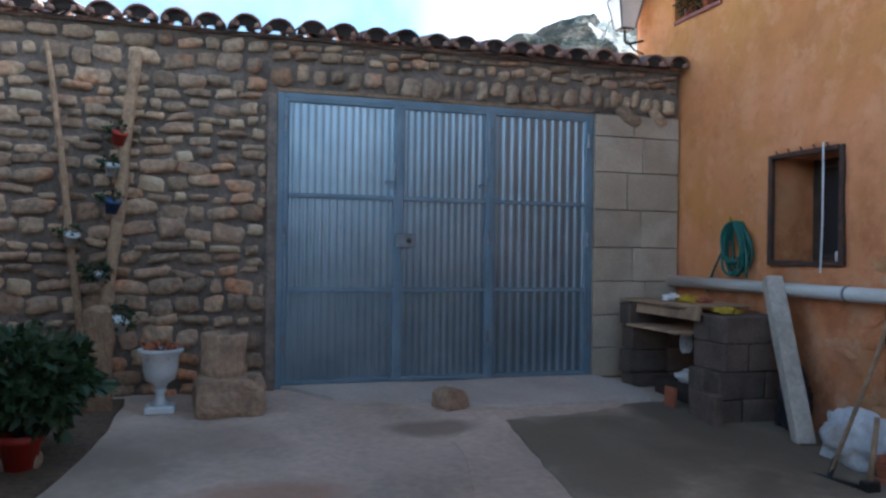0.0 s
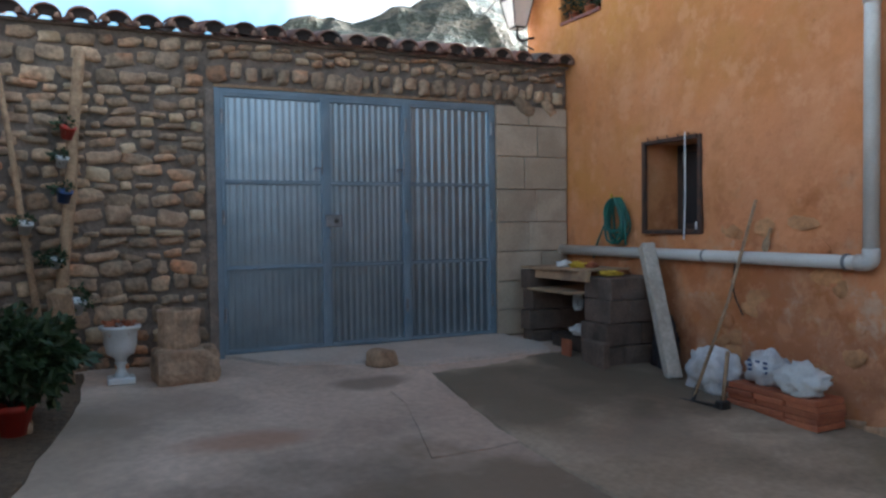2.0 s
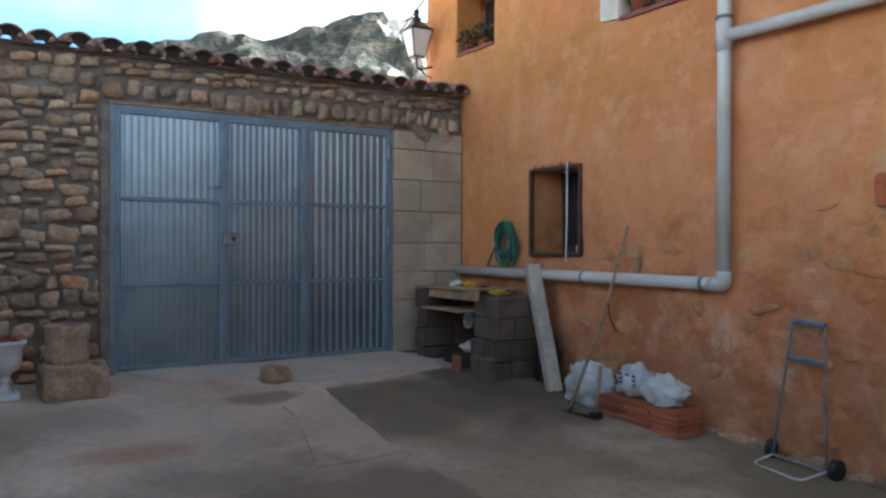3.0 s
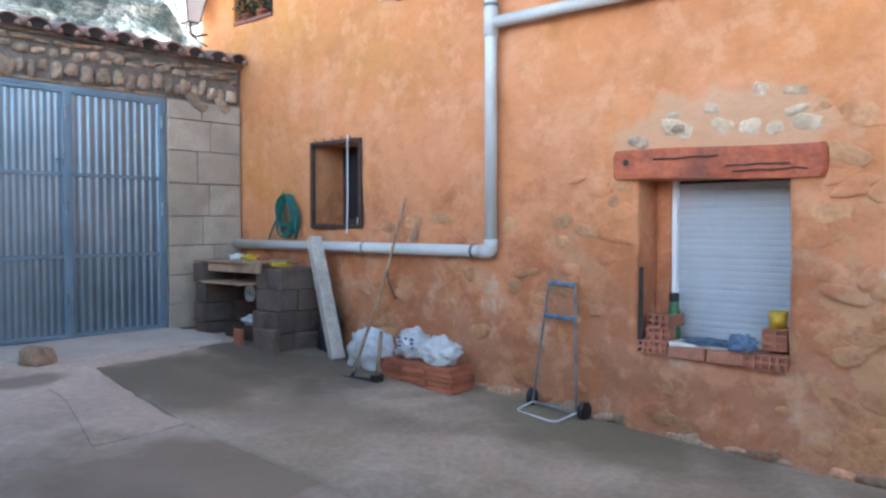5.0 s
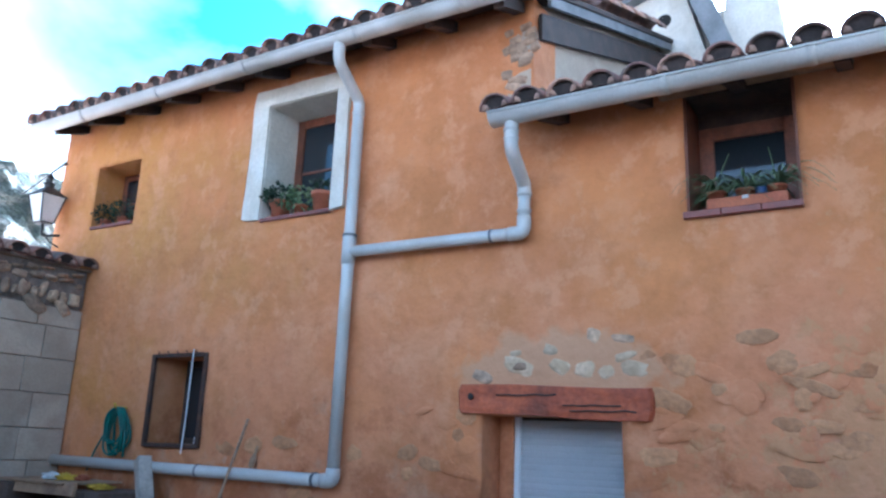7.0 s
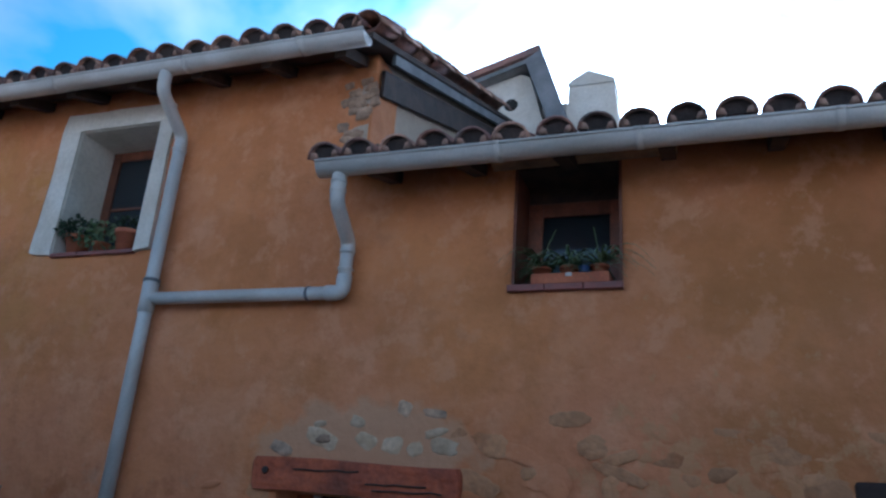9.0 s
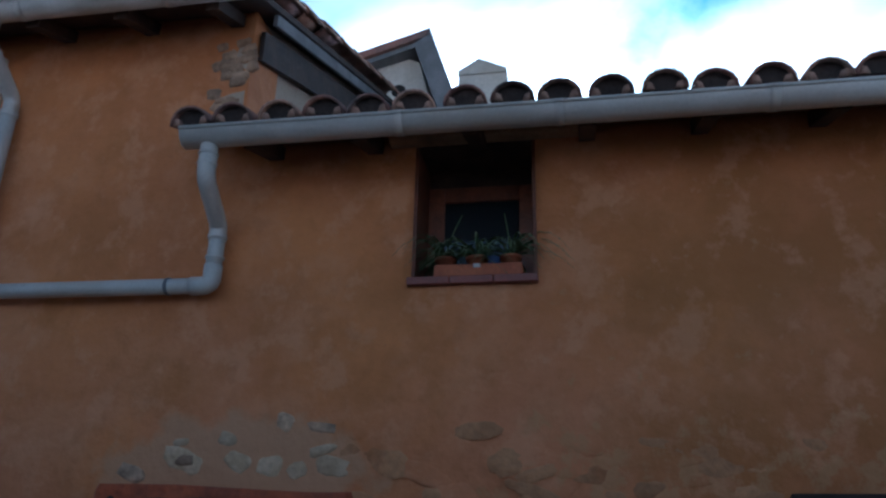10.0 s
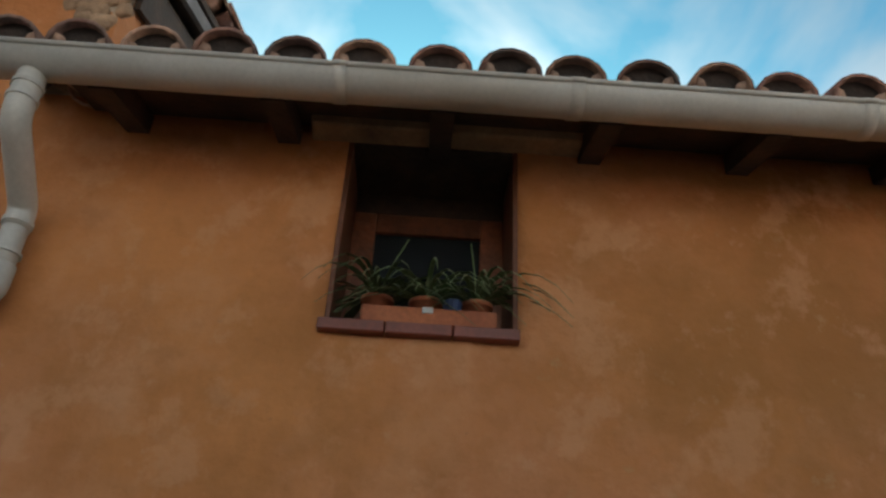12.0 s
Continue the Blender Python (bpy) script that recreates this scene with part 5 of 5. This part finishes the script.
def strap_leaves(n, length, rng, width=0.011):
    q = bmesh.new()
    for _ in range(n):
        a = rng.uniform(0, 2 * math.pi)
        ln = length * rng.uniform(0.55, 1.1)
        rise = rng.uniform(0.35, 1.2)
        side = Vector((-math.sin(a), math.cos(a), 0)) * width * rng.uniform(0.7, 1.2)
        prev = None
        for i in range(7):
            t = i / 6
            p = Vector((math.cos(a) * ln * t * 0.8, math.sin(a) * ln * t * 0.8, ln * (rise * t - (0.35 + rise * 0.75) * t * t)))
            w = side * (1 - t) ** 0.7 * (0.5 + t * (1 - t) * 2)
            cur = (q.verts.new(p - w), q.verts.new(p + Vector((0, 0, 0.003))), q.verts.new(p + w))
            if prev:
                q.faces.new((prev[0], prev[1], cur[1], cur[0]))
                q.faces.new((prev[1], prev[2], cur[2], cur[1]))
            prev = cur
    return q


def leafy(n, size, spread, rng, leaf=0.03, flat=1.0):
    """Many small pointed leaves in an uneven crown."""
    q = bmesh.new()
    for _ in range(n):
        d = Vector((rng.gauss(0, 1), rng.gauss(0, 1), rng.gauss(0, 1) * flat)).normalized()
        rad = size * (0.35 + 0.65 * rng.random() ** 0.5) * (1 + 0.45 * noise.noise(d * 2.2 + Vector((spread, 0, 0))))
        c = Vector((d.x * rad, d.y * rad, d.z * rad * flat))
        ax = (d + Vector((rng.uniform(-1, 1), rng.uniform(-1, 1), rng.uniform(-1, 0.4)))).normalized()
        sd = ax.orthogonal().normalized()
        sd.rotate(Matrix.Rotation(rng.uniform(0, 6.28), 3, ax))
        up = ax.cross(sd)
        ln, w = leaf * rng.uniform(0.6, 1.3), leaf * 0.32
        vs = [q.verts.new(c), q.verts.new(c + ax * ln * 0.45 + sd * w + up * w * 0.3), q.verts.new(c + ax * ln), q.verts.new(c + ax * ln * 0.45 - sd * w + up * w * 0.3)]
        q.faces.new((vs[0], vs[1], vs[2]))
        q.faces.new((vs[0], vs[2], vs[3]))
    return q


rng = random.Random(11)
planter = tagged(part("planter_tray", box((-0.02, -7.02, 2.729), (0.14, -6.53, 2.80), 0.006), TERRA), "long terracotta planter tray on the tiled sill", "planter")
for y in (-6.58, -6.76, -6.95):
    pl = thing("potted_plant", "spider plant in a small terracotta pot on the sill", "plant", (0.065, y, 2.776), group="spider plants")
    part("pot", pot_mesh(0.06, 0.085), TERRA, pl, smooth=True)
    lv = part("leaves", strap_leaves(52, 0.44, rng, 0.012), LEAFPALE, pl)
    lv.location = (0, 0, 0.07)
    if y != -6.76:
        sg = 1 if y > -6.76 else -0.3
        part("flower_stalk", tube(bend([(0, 0, 0.07), (-0.02, -0.03 * sg, 0.2), (-0.05, -0.10 * sg, 0.33)], 0.1), 0.003, 5), LEAFPALE, pl)
tagged(part("blue_cup", lathe([(0.03, 0), (0.036, 0.07), (0.03, 0.07), (0.0, 0.02)], 12, at=(0.02, -6.86, 2.776)), PLASTIC_BLUE), "small blue plastic cup in the planter", "cup")
tagged(part("plant_label", box((-0.024, -6.79, 2.776), (-0.018, -6.75, 2.80), 0.002), PLASTIC_WHITE), "small white plant label on the planter", "label")

for y, r, h, n, sp, lab in ((-2.68, 0.105, 0.17, 420, 1.0, "bushy green plant in a terracotta pot"), (-2.93, 0.07, 0.10, 260, 2.0, "trailing pale green plant in a small pot"), (-3.18, 0.10, 0.19, 120, 3.0, "terracotta pot with a few green shoots")):
    pl = thing("potted_plant", lab, "plant", (0.08, y, U2[2] + 0.013), group="pots at the upper window")
    part("pot", pot_mesh(r, h), TERRA, pl, smooth=True)
    part("leaves", leafy(n, 0.16 if sp < 3 else 0.09, sp, rng, 0.045, 0.75), LEAF if sp != 2 else LEAFPALE, pl).location = (0, 0, h + 0.05)
for y in (-0.02, -0.32):
    pl = thing("potted_plant", "small green plant on the upper sill", "plant", (0.1, y, U1[2] + 0.013), group="pots at the far upper window")
    part("pot", pot_mesh(0.06, 0.10), TERRA, pl, smooth=True)
    part("leaves", leafy(220, 0.12, y, rng, 0.04, 1.0), LEAF, pl).location = (0, 0, 0.17)

# ---------------- along the stone wall ----------------
urn = thing("garden_urn", "white cast urn with dry plants by the wall", "urn", (-4.57, -0.58, ground_z(-0.6)))
part("bowl", lathe([(0.035, 0.16), (0.05, 0.20), (0.10, 0.23), (0.12, 0.30), (0.125, 0.40), (0.155, 0.43), (0.155, 0.45), (0.125, 0.45), (0.11, 0.40), (0.0, 0.39)], 22), PLASTIC_WHITE, urn, smooth=True)
part("stem", lathe([(0.07, 0.05), (0.035, 0.09), (0.03, 0.13), (0.05, 0.16), (0.035, 0.17)], 18), PLASTIC_WHITE, urn, smooth=True)
part("plinth", box((-0.10, -0.10, 0), (0.10, 0.10, 0.05), 0.008), PLASTIC_WHITE, urn)
part("dry_plants", leafy(160, 0.10, 4, random.Random(3), 0.05, 0.5), TERRA, urn, "dry reddish plants").location = (0, 0, 0.44)
st1 = part("stone_block", rough_block(0.48, 0.36, 0.27, 1, 0.03, 5, 0.3), HEWN)
st1.matrix_basis = pose(-4.10, -0.68, ground_z(-0.7) - 0.004, 0, 0, 6)
tagged(st1, "rough hewn stone block on the yard floor", "stone")
st2 = part("stone_mortar", lathe([(0.15, 0), (0.165, 0.05), (0.16, 0.2), (0.17, 0.30), (0.165, 0.315), (0.13, 0.315), (0.12, 0.26), (0.0, 0.25)], 14), HEWN, smooth=False)
for v in st2.data.vertices:
    v.co += noise.noise_vector(v.co * 9) * 0.012
st2.matrix_basis = pose(-4.14, -0.62, ground_z(-0.7) + 0.245, 0, 0, 20)
tagged(st2, "hollowed old stone mortar standing on a block", "stone")
sm = part("pebble", rough_block(0.06, 0.05, 0.05, 6, 0.01), HEWN)
sm.matrix_basis = pose(-3.95, -0.80, ground_z(-0.7) + 0.235)
tagged(sm, "small stone on the hewn block", "stone")
rk = part("rock", rough_block(0.22, 0.19, 0.13, 8, 0.035, 4, 0.35), HEWN)
rk.matrix_basis = pose(-2.50, -0.82, ground_z(-0.82) - 0.002, 0, 0, 30)
tagged(rk, "loose brown rock used as a gate stop", "rock")


def crooked(a, b, r1, r2, seed, n=12):
    a, b = Vector(a), Vector(b)
    return [a.lerp(b, i / n) + noise.noise_vector(Vector((i * 0.35, seed, 0))) * 0.02 for i in range(n + 1)]


pole1 = tagged(part("wooden_pole", tube(crooked((-5.10, -0.16, 0.0), (-5.42, -0.10, 2.64), 0, 0, 1), 0.034, 9, r2=0.018), PALEWOOD, smooth=True), "thin crooked wooden pole leaning on the wall", "pole")
pole2 = tagged(part("wooden_pole", tube(crooked((-5.0, -0.26, 0.3), (-4.80, -0.11, 2.63), 0, 0, 4), 0.050, 9, r2=0.045), PALEWOOD, smooth=True), "thick barked wooden pole leaning on the wall", "pole")
stump = rough_block(0.17, 0.15, 0.75, 12, 0.03, 5, 0.2)
stump_ob = part("tree_stump", stump, PALEWOOD)
stump_ob.matrix_basis = pose(-4.98, -0.50, ground_z(-0.5), 6, 0, 0)
tagged(stump_ob, "old weathered stump standing by the wall", "stump")
for at, material, r, lab in (((-4.915, -0.20, 1.96), PLASTIC_RED, 0.06, "small red hanging flowerpot"), ((-4.96, -0.22, 1.72), PLASTIC_WHITE, 0.05, "small white hanging cup"), ((-4.95, -0.24, 1.45), PLASTIC_BLUE, 0.06, "small blue hanging flowerpot"),
                             ((-5.02, -0.29, 0.92), PLASTIC_WHITE, 0.045, "small white hanging cup"), ((-4.88, -0.36, 0.58), PLASTIC_WHITE, 0.065, "white hanging flowerpot"), ((-5.23, -0.21, 1.20), PLASTIC_WHITE, 0.055, "small white hanging cup")):
    pt = thing("hanging_pot", lab + " on the pole", "flowerpot", at, group="pots on the pole")
    part("pot", pot_mesh(r, r * 1.7), material, pt, smooth=True).matrix_basis = pose(0, 0, -r, 18, 10, 0)
    part("leaves", leafy(60 if at[2] > 1.0 else 160, r * (1.3 if at[2] > 1.0 else 2.0), at[2], random.Random(7), 0.045, 0.8), LEAF, pt).location = (-0.01, 0, r * 0.8)

bush = thing("potted_shrub", "large dark green shrub in a red pot", "shrub", (-5.24, -1.60, ground_z(-1.7) + 0.02))
part("pot", pot_mesh(0.12, 0.20), PLASTIC_RED, bush, "red plastic pot", smooth=True)
for kk in range(7):
    a = kk * 0.9
    part("stem", tube([(0, 0, 0.15), (0.12 * math.cos(a), 0.12 * math.sin(a), 0.35), (0.28 * math.cos(a), 0.28 * math.sin(a), 0.55)], 0.010, 6, r2=0.005), DARKWOOD, bush)
part("crown", leafy(2600, 0.36, 1.5, random.Random(2), 0.085, 0.72), LEAF, bush).location = (0.0, 0.0, 0.50)
bush2 = thing("potted_shrub", "low dark green bush in the earth bed", "shrub", (-5.95, -1.2, ground_z(-1.2) + 0.02))
part("crown", leafy(1700, 0.34, 3.5, random.Random(4), 0.08, 0.45), LEAF, bush2).location = (0.0, 0.0, 0.17)
part("stem", tube([(0, 0, 0), (0.02, 0, 0.2)], 0.02, 6), DARKWOOD, bush2)
for kk in range(8):
    s = part("edging_stone", rough_block(0.15, 0.12, 0.09, 20 + kk, 0.025, 2, 0.4), STONE)
    s.matrix_basis = pose(-6.4 + kk * 0.17, -1.62 + 0.04 * math.sin(kk * 2.0), ground_z(-1.6) + 0.01, 0, 0, kk * 25)
    tagged(s, "earthy stone edging the earth bed", "stone", group="edging stones")

# porch post and beam at the yard's west side
post = thing("porch_post", "dark old timber porch post with a crossbeam", "post", (-5.60, -3.30, ground_z(-3.3)))
part("shaft", tube([(0.11, 0, 0), (0.03, 0, 0.5), (-0.03, 0, 0.85), (-0.11, 0, 1.3), (-0.25, 0, 2.13)], 0.115, 10, r2=0.09), DARKWOOD, post)
part("beam", box((-1.3, -0.10, 2.13), (0.16, 0.10, 2.33), 0.02, jitter=0.012), DARKWOOD, post)
part("corbel", box((-0.42, -0.08, 1.66), (-0.02, 0.08, 2.13), 0.02, jitter=0.02), DARKWOOD, post)

tagged(part("wall_porch", box((-7.05, -3.12, ground_z(-3.0) - 0.05), (-5.72, -2.92, ground_z(-3.3) + 2.33), 0.02, jitter=0.015), ASHLAR), "pale plastered end wall of the porch", "wall", kind="structure")
# Roof out of view, assumed above the post and added to shade the bed.
tagged(part("porch_roof", box((-7.05, -7.2, ground_z(-3.3) + 2.335), (-5.62, -3.15, ground_z(-3.3) + 2.43), 0.01), DARKWOOD), "assumed dark boarded porch roof, added to darken the west side", "roof", kind="structure")

# ---------------- stones, blocks and tiles ----------------
def stone_mesh(seed, material, rounding=0.13):
    """A domed rubble stone, 1 x 1 in x and z, its face towards -y."""
    q = bmesh.new()
    rg = random.Random(seed)
    n = 5
    vg = []
    sh = Vector((seed * 1.7, seed * 0.9, 0))
    for i in range(n):
        col = []
        for j in range(n):
            u, v = i / (n - 1) * 2 - 1, j / (n - 1) * 2 - 1
            k = 1 - rounding * (u * u * v * v) * rg.uniform(0.7, 1.5)
            e = max(abs(u), abs(v))
            w = noise.noise_vector(Vector((u, v, 0)) * 0.9 + sh)
            dome = 1.0 - 0.22 * e * e - 0.33 * (e > 0.9)
            col.append(q.verts.new((0.5 * u * k + w.x * 0.18, -dome + w.z * 0.25 + rg.uniform(-0.12, 0.12), 0.5 * v * k + w.y * 0.18)))
        vg.append(col)
    for i in range(n - 1):
        for j in range(n - 1):
            q.faces.new((vg[i][j], vg[i + 1][j], vg[i + 1][j + 1], vg[i][j + 1]))
    ex3 = bmesh.ops.extrude_edge_only(q, edges=[e for e in q.edges if e.is_boundary])["geom"]
    for v in ex3:
        if isinstance(v, bmesh.types.BMVert):
            v.co.y = 0.35
    bmesh.ops.recalc_face_normals(q, faces=q.faces[:])
    me = bpy.data.meshes.new("stone")
    q.to_mesh(me)
    q.free()
    me.materials.append(material)
    me.polygons.foreach_set("use_smooth", [True] * len(me.polygons))
    return me


STONES = [stone_mesh(s, STONE) for s in range(14)] + [stone_mesh(s + 40, LIMESTONE) for s in range(3)] + [stone_mesh(s + 60, HEWN) for s in range(4)] + [stone_mesh(s + 80, STONEWASH, 0.26) for s in range(4)] + [stone_mesh(s + 100, PLASTER, 0.3) for s in range(8)] + [stone_mesh(s + 120, LIMESTONE, 0.22) for s in range(5)]
rng = random.Random(21)


def rubble(parent, x0, x1, z0, z1, hmin, hmax, wmin, wmax, edge=0.0):
    z = z0
    while z < z1 - 0.03:
        h = min(rng.uniform(hmin, hmax), z1 - z)
        x = x0 + rng.uniform(-0.05, 0.0) * (edge > 0)
        while x < x1 - 0.04:
            w = min(rng.uniform(wmin, wmax) * (0.8 + h * 2.0), x1 - x)
            if w > 0.05:
                hh = h * rng.uniform(0.72, 1.08)
                gap = rng.uniform(0.012, 0.036)
                m = pose(x + w / 2, -0.028 + rng.uniform(-0.004, 0.012), z + h / 2 + rng.uniform(-0.03, 0.03), 0, rng.uniform(-11, 11), 0)
                sx, sz = max(w - gap, 0.03), max(hh - gap * 0.7, 0.03)
                piece("stone", rng.choice(STONES[:15] + STONES[17:20]), m @ Matrix.Diagonal((sx, rng.uniform(0.03, 0.062), sz, 1)), parent)
            x += w
        z += h


rubble(wall_yard, -7.0, -3.82, -0.02, 2.80, 0.08, 0.18, 0.10, 0.28)
rubble(wall_over, -3.80, -0.05, 2.46, 2.66, 0.15, 0.20, 0.07, 0.17)
rubble(wall_over, -3.80, -0.05, 2.66, 2.82, 0.07, 0.10, 0.10, 0.22)
tagged(part("trim", box((-3.82, -0.045, -0.02), (-3.735, 0.02, 2.40), 0.01, jitter=0.006), MORTAR), "grey cement edge beside the gate", "trim", kind="structure")

# sandstone blocks of the pier
zz = 0.02
for c, h in enumerate((0.26, 0.30, 0.31, 0.31, 0.345, 0.345, 0.33, 0.20)):
    cut = (-0.48, -0.55, -0.36, -0.50, -0.42, -0.56, -0.40, -0.5)[c]
    for xa, xb in ((-0.892, cut), (cut + 0.006, -0.02)):
        b = box((xa, -0.042 + rng.uniform(-0.003, 0.003), zz), (xb, 0.02, zz + h - 0.007), 0.005)
        if c == 0:
            for v in b.verts:
                if v.co.y < 0 and v.co.x > -0.7:
                    v.co += noise.noise_vector(v.co * 6) * 0.03
        part("block", b, ASHLAR, wall_pier)
    zz += h
for kk, (x, z, w, h) in enumerate(((-0.30, 0.05, 0.22, 0.12), (-0.14, 0.10, 0.2, 0.2), (-0.18, 0.27, 0.22, 0.12), (-0.42, 0.02, 0.16, 0.09), (-0.55, 2.40, 0.26, 0.12), (-0.25, 2.42, 0.2, 0.1))):
    piece("stone", STONES[kk + 3], pose(x, -0.045, z, 0, 10 * kk, 0) @ Matrix.Diagonal((w, 0.035, h, 1)), wall_pier)

# bare stones in the house plaster
def wall_stone(y, z, w, h, d, tilt, kind):
    piece("stone", STONES[kind], pose(0.0, y, z, 0, 0, -90) @ pose(0, 0, 0, 0, tilt, 0) @ Matrix.Diagonal((w, d, h, 1)), wall_house)


for y, z, w, h, kind in ((-5.20, 1.745, 0.26, 0.12, 14), (-5.50, 1.745, 0.15, 0.11, 16), (-5.17, 1.84, 0.10, 0.05, 15), (-5.43, 1.86, 0.11, 0.08, 15), (-5.68, 1.72, 0.14, 0.12, 14),
                         (-5.84, 1.70, 0.11, 0.09, 15), (-6.03, 1.72, 0.20, 0.12, 16), (-5.96, 1.80, 0.16, 0.06, 14), (-5.95, 1.92, 0.17, 0.055, 18), (-4.90, 1.68, 0.15, 0.09, 1),
                         (-5.75, 1.95, 0.10, 0.10, 2)):
    wall_stone(y, z, w, h * 0.9, 0.019, rng.uniform(-28, 28), kind if kind in (1, 2, 18) else rng.choice((33, 34, 35, 36, 37, 21)))
tagged(piece("stone", STONES[19], pose(-0.022, -5.21, 1.745, 0, 0, -90) @ Matrix.Diagonal((0.10, 0.012, 0.055, 1)), wall_house), "dark core of a split stone")
for _ in range(330):
    y = rng.uniform(-11.0, -1.9)
    lim = 1.1 if y > -4.0 else (1.4 if y > -6.2 else 1.8)
    z = ground_z(y) + 0.06 + (lim - ground_z(y)) * rng.random() ** 1.2
    if any(h[0] - 0.12 < y < h[1] + 0.12 and h[2] - 0.1 < z < h[3] + 0.3 for h in HOLES) or abs(z - 0.885) < 0.09 and y > -3.8 or abs(y - PY) < 0.12:
        continue
    wall_stone(y, z, rng.uniform(0.09, 0.28), rng.uniform(0.05, 0.14), rng.uniform(0.006, 0.016), rng.uniform(-25, 25), rng.choice((21, 22, 23, 24, 21, 22, 23, 24, 21, 22, 25, 26, 27, 28, 29, 30, 31, 32, 25, 26, 27, 28, 29, 30, 31, 32)))
# stripped courses of stone at the south end
for _ in range(150):
    y = rng.uniform(-9.2, -5.98)
    z = ground_z(y) + 0.1 + 2.25 * rng.random() ** 0.8
    if z > 1.95 or any(h[0] - 0.12 < y < h[1] + 0.1 and h[2] - 0.1 < z < h[3] + 0.3 for h in HOLES):
        continue
    wall_stone(y, z, rng.uniform(0.10, 0.32), rng.uniform(0.06, 0.16), rng.uniform(0.006, 0.016), rng.uniform(-20, 20), rng.choice((21, 22, 23, 24, 25, 26, 27, 28, 29, 30)))
# rubble at the house foot
for _ in range(46):
    y = rng.uniform(-9, -3.4)
    wall_stone(y, ground_z(y) + rng.uniform(0.0, 0.05), rng.uniform(0.08, 0.22), rng.uniform(0.05, 0.10), rng.uniform(0.015, 0.05), rng.uniform(-15, 15), rng.choice((3, 6, 9, 18, 19)))
# broken corner under the tall roof
for _ in range(26):
    wall_stone(rng.uniform(-5.30, -5.05), rng.uniform(3.72, 4.42), rng.uniform(0.07, 0.15), rng.uniform(0.04, 0.09), rng.uniform(0.012, 0.03), rng.uniform(-25, 25), rng.choice((17, 18, 19, 20)))

# roof tiles
trng = random.Random(31)
tiled(roof_tall, (-0.45, -5.38, 4.49), (0, 1, 0), 0, T_SLOPE, 24, 0.26, 4, trng, 0.15)
tiled(roof_low, (-0.44, -11.815, 3.47), (0, 1, 0), 0, L_SLOPE, 26, 0.26, 4, trng, 0.45)
for r in range(9):
    kk = math.tan(radians(T_SLOPE))
    piece("roof_tile", TILE_B, pose(-0.47 + 0.40 * r, -5.40, 4.57 + 0.40 * r * kk, 0, -T_SLOPE - 1, 0), roof_tall)
coping = tagged(part("coping", box((-7.05, -0.06, 2.842), (-0.0, 0.42, 2.87), 0.005), MORTAR), "mortar bed under the wall's clay tiles", "coping", kind="structure")
tiled(coping, (-7.0, -0.17, 2.79), (1, 0, 0), 90, 12, 27, 0.26, 2, trng, 0.3)
